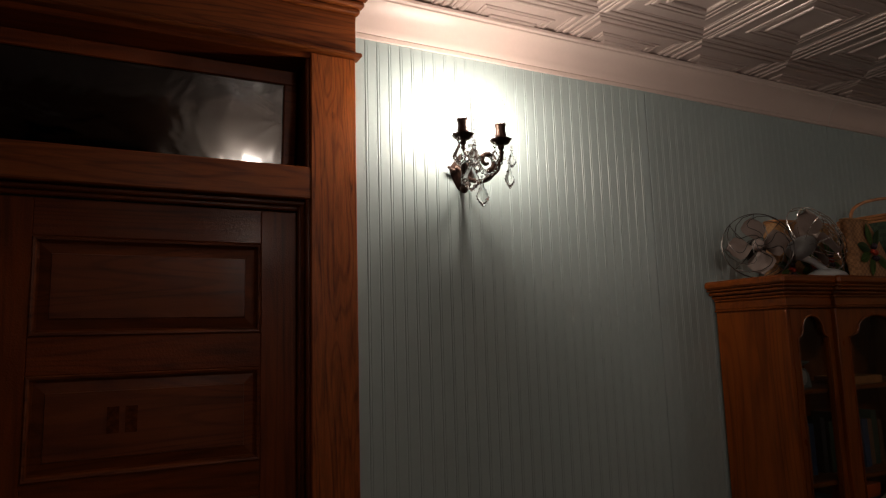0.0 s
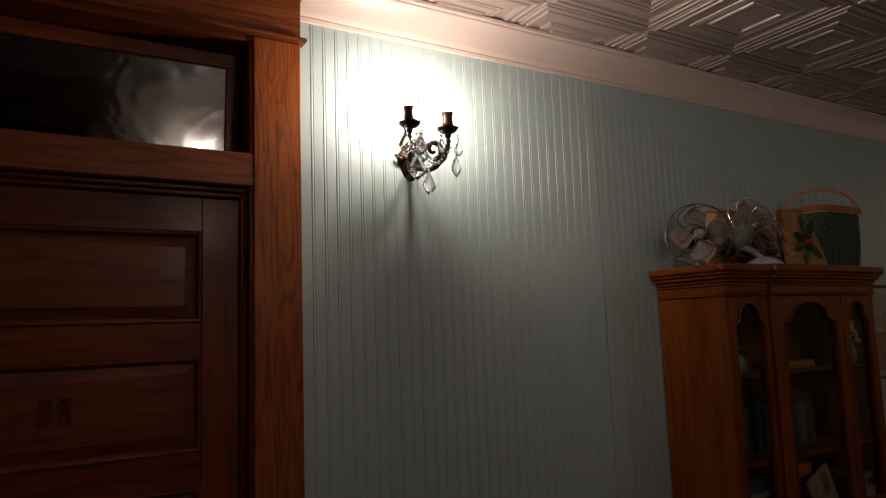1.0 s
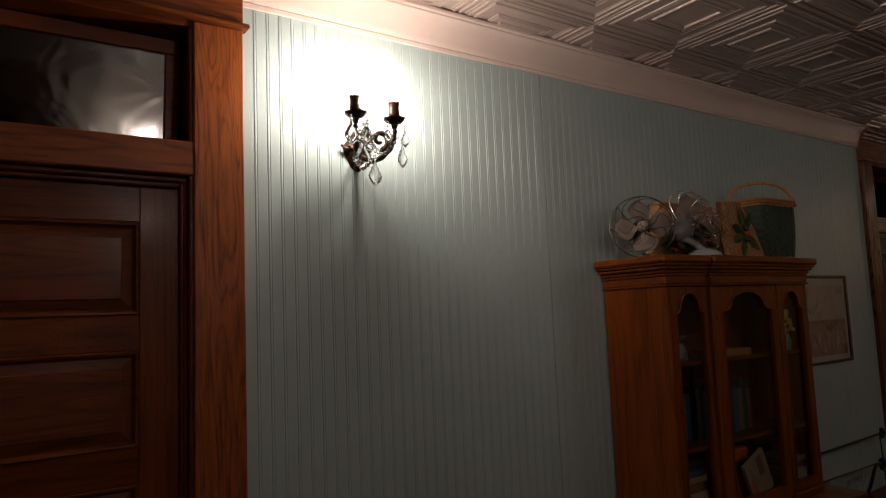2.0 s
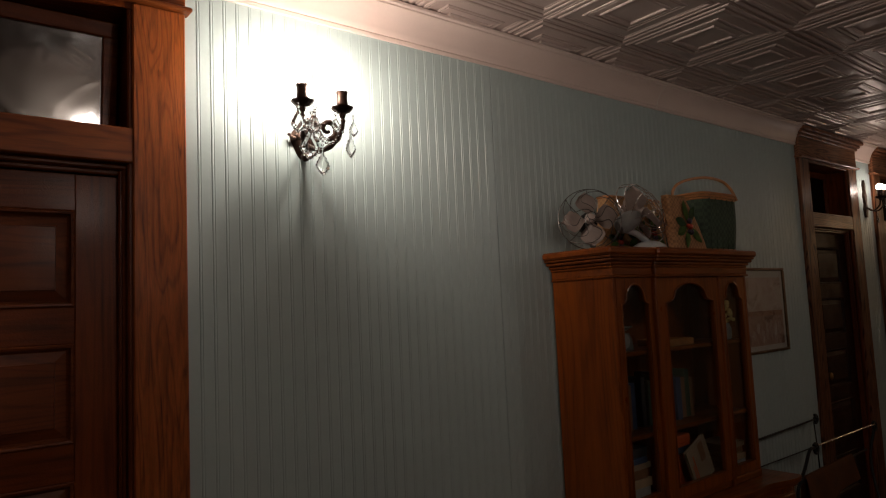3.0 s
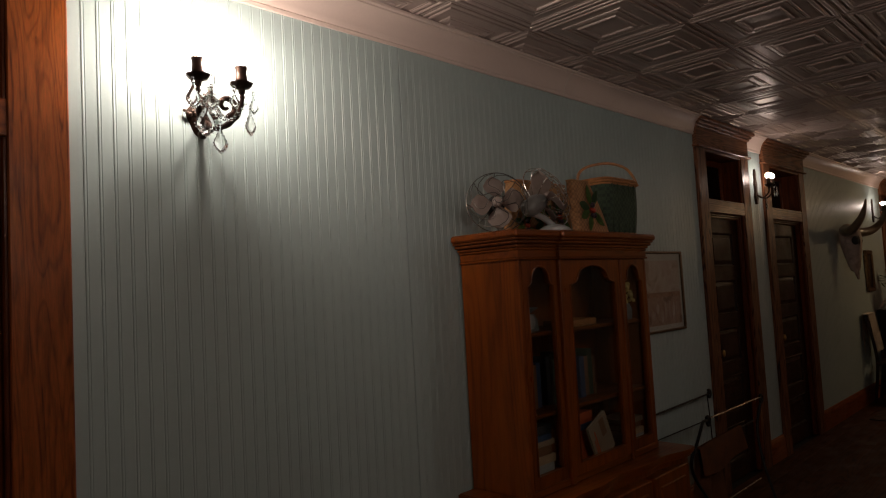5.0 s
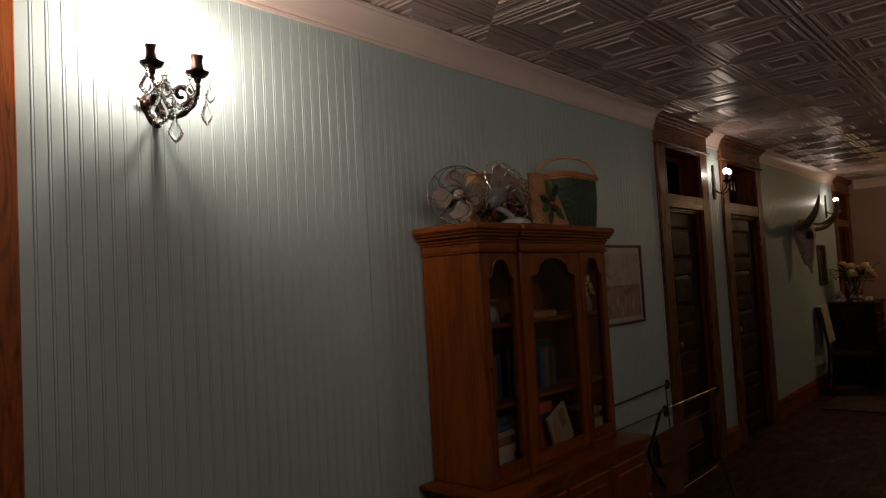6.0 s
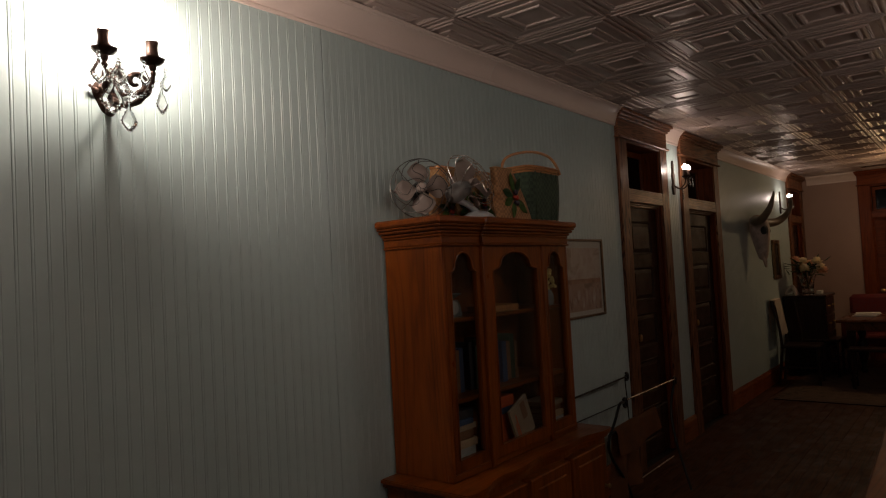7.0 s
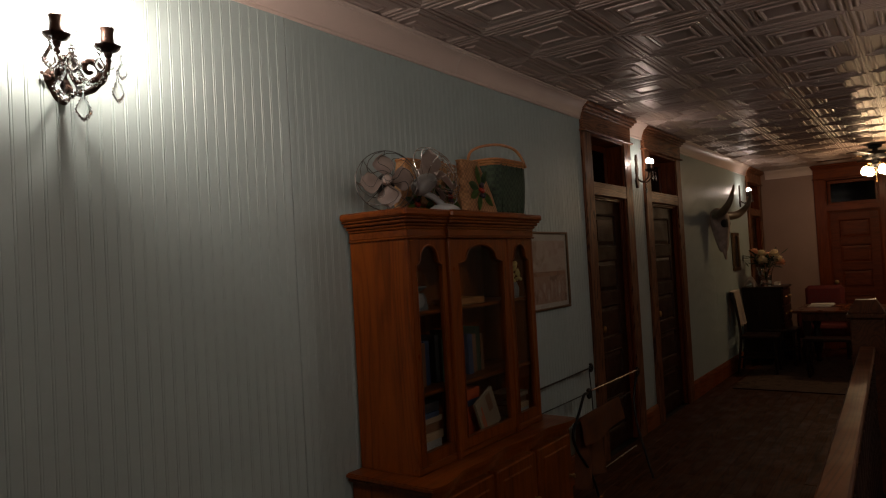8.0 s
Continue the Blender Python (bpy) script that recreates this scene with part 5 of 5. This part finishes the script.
def dresser():
    d = thing("dresser", pose(9.8, -0.28, 0), "tall black-stained dresser against the wall", "dresser")
    bm = bmesh.new()
    slab(bm, 0.0, 0.62, -0.22, 0.24, 0.1, 1.0, 0.006)
    part("carcase", bm, EBONY, d)
    box_part("top", (-0.02, 0.64, -0.25, 0.25, 1.0, 1.03), EBONY, d, 0.006)
    for k in range(4):
        z = 0.14 + 0.215 * k
        w = box_part("drawer", (0.02, 0.60, -0.238, -0.222, z, z + 0.2), EBONY, d, 0.005)
        for x in (0.15, 0.47):
            bm = bmesh.new()
            lathe(bm, [(0.010, 0.0), (0.007, 0.012), (0.015, 0.02), (0.012, 0.028)], 10, pose(x, -0.238, z + 0.1, 90))
            part("knob", bm, BRASS, w, "", True)
    for x in (0.0, 0.57):
        for y in (-0.22, 0.19):
            box_part("leg", (x, x + 0.05, y, y + 0.05, 0.0, 0.1), EBONY, d, 0.004)
    # things on the dresser
    v = thing("flower_vase", pose(9.98, -0.30, 1.0305), "peach and cream flowers in a clear vase", "flowers")
    v.scale = (1.45, 1.45, 1.3)
    bm = bmesh.new()
    lathe(bm, [(0.04, 0.0), (0.05, 0.01), (0.045, 0.06), (0.055, 0.14), (0.075, 0.2), (0.07, 0.2), (0.04, 0.06)], 18)
    part("vase", bm, CRYSTAL, v, "clear glass vase", True)
    rng = random.Random(5)
    for i in range(9):
        a, r, z = rng.uniform(0, 6.28), rng.uniform(0.03, 0.19), rng.uniform(0.27, 0.40)
        c = Vector((r * math.cos(a), r * math.sin(a), z - r * 0.3))
        bm = bmesh.new()
        sweep(bm, smooth_line([(0, 0, 0.06), (c.x * 0.4, c.y * 0.4, 0.2), c]), 0.003, 5)
        part("stem", bm, STEM, v)
        bm = bmesh.new()
        for k in range(40):
            b, e = rng.uniform(0, 6.28), rng.uniform(-0.6, 1.4)
            dr = Vector((math.cos(b) * math.cos(e), math.sin(b) * math.cos(e), math.sin(e)))
            leaf_blade(bm, Matrix.Translation(c) @ dr.to_track_quat("X", "Z").to_matrix().to_4x4(), 0.048, 0.05)
        part("bloom", bm, PETAL_A if i % 2 else PETAL_B, v)
    bm = bmesh.new()
    for k in range(70):
        a, e, r = rng.uniform(0, 6.28), rng.uniform(-0.5, 1.2), rng.uniform(0.02, 0.15)
        dr = Vector((math.cos(a) * math.cos(e), math.sin(a) * math.cos(e), math.sin(e)))
        leaf_blade(bm, Matrix.Translation((r * math.cos(a), r * math.sin(a), rng.uniform(0.2, 0.33))) @ dr.to_track_quat("X", "Z").to_matrix().to_4x4(), rng.uniform(0.05, 0.09), 0.035)
    part("foliage", bm, STEM, v)
    c = thing("runner_cloth", pose(9.86, -0.14, 1.031), "pale cloth bunched on the dresser", "cloth")
    bm = bmesh.new()
    for k in range(7):
        sweep(bm, smooth_line([(-0.05 + 0.02 * k, -0.05, 0.004), (-0.04 + 0.02 * k, 0.0, 0.10 + 0.03 * math.sin(k)), (0.0, 0.08, 0.02)]), 0.016, 6)
    part("folds", bm, CLOTH, c, "", True)
    f = thing("mirror_frame", pose(9.66, -0.002, 1.51), "gilt-framed mirror hanging beside the dresser", "mirror")
    bm = bmesh.new()
    for a in ((-0.16, 0.16, 0.2, 0.25), (-0.16, 0.16, -0.25, -0.2), (-0.16, -0.11, -0.2, 0.2), (0.11, 0.16, -0.2, 0.2)):
        slab(bm, a[0], a[1], -0.035, 0.0, a[2], a[3], 0.008)
    part("frame", bm, GILT, f)
    box_part("glass", (-0.11, 0.11, -0.012, -0.001, -0.2, 0.2), DULL_STEEL, f, 0.0)
    for k in range(2):
        b = thing("box", pose(10.16 + 0.08 * k, -0.40, 1.0305, 0, 0, 10 * k), "small pale card box on the dresser", "box")
        box_part("carton", (-0.05, 0.05, -0.03, 0.03, 0.0, 0.03), PAPER, b, 0.002)
        box_part("lid", (-0.051, 0.051, -0.031, 0.031, 0.0302, 0.042), PAPER, b, 0.002)


def dining_chair(m, label, draped=False):
    """A plain dark chair, facing its own minus y."""
    c = thing("dining_chair", m, label, "chair", "chairs round the table")
    bm = bmesh.new()
    slab(bm, -0.21, 0.21, -0.22, 0.2, 0.43, 0.465, 0.012)
    part("seat", bm, EBONY, c)
    for sx in (-0.185, 0.185):
        bm = bmesh.new()
        sweep(bm, [(sx, -0.19, 0.0), (sx, -0.19, 0.43)], 0.016, 8)
        part("leg", bm, EBONY, c, "", True)
        bm = bmesh.new()
        sweep(bm, smooth_line([(sx, 0.24, 0.0), (sx, 0.19, 0.43), (sx, 0.21, 0.7), (sx, 0.27, 1.0)]), 0.017, 8)
        part("leg", bm, EBONY, c, "", True)
        bm = bmesh.new()
        sweep(bm, [(sx, -0.19, 0.2), (sx, 0.215, 0.2)], 0.010, 6)
        part("stretcher", bm, EBONY, c, "", True)
    bm = bmesh.new()
    sweep(bm, [(-0.185, -0.19, 0.26), (0.185, -0.19, 0.26)], 0.010, 6)
    part("stretcher", bm, EBONY, c, "", True)
    bm = bmesh.new()
    for z, y in ((0.95, 0.258), (0.62, 0.2)):
        slab(bm, -0.185, 0.185, y - 0.01, y + 0.012, z - 0.035, z + 0.035, 0.006)
    for k in range(4):
        x = -0.12 + 0.08 * k
        sweep(bm, [(x, 0.203, 0.62), (x, 0.255, 0.94)], 0.009, 6)
    part("backrest", bm, EBONY, c)
    return c


def draped_cloth(m):
    t = thing("draped_cloth", m, "cream cloth hung over the chair back", "cloth")
    for nm, sy, drop in (("front_fall", -1, 0.42), ("back_fall", 1, 0.5)):
        bm = bmesh.new()
        grid = []
        for i in range(15):
            u = i / 14
            x = -0.2 + 0.4 * u
            row = []
            for k in range(10):
                v = k / 9
                y = 0.262 + sy * 0.03 - 0.06 * v * (1 if sy < 0 else -0.6) + 0.012 * math.sin(16 * u) * v
                row.append(bm.verts.new((x, y, 1.0 - drop * v + (0.006 if k == 0 else 0))))
            grid.append(row)
        for p, q in zip(grid, grid[1:]):
            for k in range(9):
                bm.faces.new((p[k], p[k + 1], q[k + 1], q[k]))
        bmesh.ops.solidify(bm, geom=bm.faces[:], thickness=0.003)
        part(nm, bm, CLOTH, t, "", True)
    bm = bmesh.new()
    slab(bm, -0.2, 0.2, 0.23, 0.294, 1.0, 1.012, 0.005)
    part("fold", bm, CLOTH, t)


def dining_corner():
    r = thing("rug", pose(9.5, -1.15, 0.001), "worn patterned brown rug under the dining table", "rug")
    box_part("x", (-1.33, 1.15, -0.93, 0.93, 0, 0.009), RUG, r, 0.003)
    for a in ((-1.36, -1.33, -0.93, 0.93), (1.15, 1.18, -0.93, 0.93)):
        box_part("border", (*a, 0.0, 0.010), EBONY, r, 0.002)
    t = thing("dining_table", pose(9.9, -1.3, 0.0105), "dark reddish wooden dining table with turned legs", "table")
    box_part("tabletop", (-0.58, 0.5, -0.6, 0.62, 0.715, 0.745), TABLE_WOOD, t, 0.008)
    bm = bmesh.new()
    for a in ((-0.5, 0.42, 0.5, 0.53), (-0.5, 0.42, -0.53, -0.5), (-0.52, -0.49, -0.5, 0.5), (0.41, 0.44, -0.5, 0.5)):
        slab(bm, *a, 0.62, 0.7145, 0.003)
    part("apron", bm, TABLE_WOOD, t)
    for x in (-0.47, 0.39):
        for y in (-0.48, 0.48):
            bm = bmesh.new()
            lathe(bm, [(0.03, 0.0), (0.045, 0.03), (0.025, 0.07), (0.05, 0.18), (0.07, 0.28), (0.05, 0.38), (0.03, 0.44), (0.05, 0.5), (0.05, 0.62)], 14, pose(x, y, 0))
            part("leg", bm, EBONY, t, "", True)
    dining_chair(pose(9.3, -0.31, 0.0105, 0, 0, 3), "dark wooden chair standing with its back to the wall")
    draped_cloth(pose(9.3, -0.31, 0.0105, 0, 0, 3))
    b = thing("bench", pose(9.12, -1.12, 0.0105), "low dark wooden bench in front of the table", "bench")
    box_part("seat", (-0.14, 0.14, -0.3, 0.3, 0.42, 0.455), EBONY, b, 0.01)
    for x in (-0.1, 0.1):
        for y in (-0.25, 0.25):
            bm = bmesh.new()
            lathe(bm, [(0.018, 0.0), (0.024, 0.06), (0.015, 0.12), (0.026, 0.24), (0.018, 0.34), (0.022, 0.42)], 10, pose(x, y, 0))
            part("leg", bm, EBONY, b, "", True)
    for y in (-0.25, 0.25):
        box_part("stretcher", (-0.1, 0.1, y - 0.01, y + 0.01, 0.12, 0.14), EBONY, b)
    dining_chair(pose(10.0, -0.42, 0.0105, 0, 0, 0), "dark wooden chair at the table by the dresser")
    dining_chair(pose(9.75, -2.12, 0.0105, 0, 0, 180), "dark spindle-backed chair across the table")
    a = thing("armchair", pose(10.78, -0.9, 0), "red upholstered armchair behind the table", "armchair")
    bm = bmesh.new()
    slab(bm, 0.13, 0.28, -0.20, 0.28, 0.42, 0.97, 0.05)
    part("backrest", bm, RED_CLOTH, a, "", True)
    bm = bmesh.new()
    slab(bm, -0.3, 0.14, -0.26, 0.26, 0.3, 0.46, 0.04)
    part("seat", bm, RED_CLOTH, a, "", True)
    for sy in (-1, 1):
        bm = bmesh.new()
        slab(bm, -0.28, 0.2, sy * 0.265, sy * 0.34, 0.28, 0.64, 0.03)
        part("armrest", bm, RED_CLOTH, a, "", True)
        for x in (-0.25, 0.22):
            box_part("leg", (x - 0.02, x + 0.02, sy * 0.24 - 0.02, sy * 0.24 + 0.02, 0.0, 0.3), EBONY, a)
    for k in range(3):
        b = thing("magazine", pose(9.95 + 0.02 * k, -0.92 - 0.012 * k, 0.7562 + 0.012 * k, 0, 0, 8 * k - 6), "pale magazine in a low pile on the table", "magazine", "magazines on the table")
        box_part("cover", (-0.1, 0.1, -0.13, 0.13, 0, 0.0115), PAPER, b, 0.001)
        box_part("title_bar", (-0.098, -0.06, -0.1, 0.1, 0.0116, 0.012), BOOKS[7], b, 0.0)


def ceiling_fan():
    """A dark ceiling fan close under the tin, four lit tulip globes below it."""
    f = thing("ceiling_fan", pose(9.85, -1.62, 2.41), "dark ceiling fan with lit frosted globes", "ceiling fan")
    bm = bmesh.new()
    lathe(bm, [(0.03, 0.30), (0.075, 0.292), (0.07, 0.26), (0.03, 0.245), (0.03, 0.225), (0.12, 0.215), (0.14, 0.17), (0.11, 0.13), (0.05, 0.12), (0.045, 0.08), (0.06, 0.06), (0.05, 0.03), (0.015, 0.015)], 24)
    part("motor", bm, IRON, f, "", True)
    for k in range(5):
        a = 2 * math.pi * k / 5 + 0.3
        bm = bmesh.new()
        slab(bm, 0.19, 0.62, -0.06, 0.06, 0.165, 0.172, 0.003, pose(0, 0, 0, 0, 0, math.degrees(a)))
        b = part("blade", bm, EBONY, f)
        bm = bmesh.new()
        slab(bm, 0.11, 0.24, -0.02, 0.02, 0.173, 0.179, 0.002, pose(0, 0, 0, 0, 0, math.degrees(a)))
        part("bracket", bm, BRASS, b)
    for k in range(4):
        a = 2 * math.pi * k / 4 + 0.6
        c, s = math.cos(a), math.sin(a)
        bm = bmesh.new()
        sweep(bm, smooth_line([(0.04 * c, 0.04 * s, 0.06), (0.09 * c, 0.09 * s, 0.075), (0.115 * c, 0.115 * s, 0.045)]), 0.008, 8)
        part("arm", bm, BRASS, f, "", True)
        bm = bmesh.new()
        lathe(bm, [(0.018, 0.04), (0.03, 0.03), (0.046, 0.0), (0.052, -0.03), (0.045, -0.055), (0.02, -0.07)], 14, pose(0.125 * c, 0.125 * s, 0.0))
        part("globe", bm, GLOW_FAN, f, "lit frosted glass globe", True)
    bm = bmesh.new()
    for dx in (-0.02, 0.02):
        sweep(bm, [(dx, 0, 0.02), (dx, 0, -0.14)], 0.0018, 5)
        ball(bm, (dx, 0, -0.145), 0.006, 6)
    part("pull_chain", bm, BRASS, f)


# ---- put it together ----
floor, north = hall()
tin_ceiling()
for a, b in ((-2.0, -0.377), (0.818, 3.309), (3.311, 4.952), (5.942, 6.282), (7.392, 10.592), (11.568, XE)):
    crown_run(a, b)
for a, b in ((-2.0, -0.377), (0.816, 4.952), (5.942, 6.282), (7.392, 10.592)):
    baseboard(a, b)
bm = bmesh.new()
prism(bm, [(y - 0.0012 if y < 0 else 0.0, z) for y, z in CROWN_PROF], 3.3088, 3.3122, lambda y, z, x: (x, y, z))
tagged(part("trim", bm, PAPER, None, "", True), "pale filler in the crown moulding joint", "moulding", kind="structure")
bm = bmesh.new()
prism(bm, [(-y, z) for y, z in CROWN_PROF], -0.09, -0.738, lambda d, z, y: (XE - d, y, z))
tagged(part("trim", bm, CROWN_PAINT, None, "", True), "cream crown moulding on the end wall", "moulding", kind="structure")

door_unit("door_1", pose(-0.25, 0, 0), 0.94, "closed dark varnished five-panel door with a transom", number=True, tilt=6.0, extra=0.025)
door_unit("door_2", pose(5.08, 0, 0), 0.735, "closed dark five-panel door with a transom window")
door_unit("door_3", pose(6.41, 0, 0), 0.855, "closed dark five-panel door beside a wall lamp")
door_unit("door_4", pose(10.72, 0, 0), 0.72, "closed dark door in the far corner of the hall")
door_unit("door_6", pose(ACROSS[1], YS, 0, 0, 0, 180), 0.94, "closed dark panel door in the wall across the hall")
door_unit("door_5", pose(XE, END_A, 0, 0, 0, -90), 0.71, "closed reddish panel door at the end of the hall")

crystal_sconce(pose(1.21, 0, 2.143), GLOW_NEAR, "bronze crystal wall sconce with a lit bulb", "wall sconces")
globe_sconce(pose(6.11, 0, 2.265), GLOW_FAR, "bronze wall sconce lit between two doors", "wall sconces")
globe_sconce(pose(10.15, 0, 2.25), GLOW_FAR, "bronze wall sconce lit near the dresser", "wall sconces")
globe_sconce(pose(1.08, YS, 2.24, 0, 0, 180), GLOW_SIDE, "bronze wall sconce lit on the wall across", "wall sconces")
globe_sconce(pose(4.1, YS, 2.30, 0, 0, 180), GLOW_BACK, "bronze wall sconce lit above the stairwell", "wall sconces")

china_cabinet()
cabinet_contents()
cabinet_top_things()
picture()
iron_rack()
railing()
steer_skull()
dresser()
dining_corner()
ceiling_fan()

# ---- sheets of beadboard and floorboards ----
beadboard(north, -2.0, -0.374)
beadboard(north, 0.814, 2.0885, 0.010, 0.0, 0.0014, 0.0010)
beadboard(north, 2.091, 3.309, 0.0, 0.0095)
for a, b in ((3.311, 4.53), (4.532, 4.955), (5.94, 6.285), (7.39, 8.61), (8.612, 9.83), (9.832, 10.597), (11.563, XE)):
    beadboard(north, a, b)
floorboards(floor)
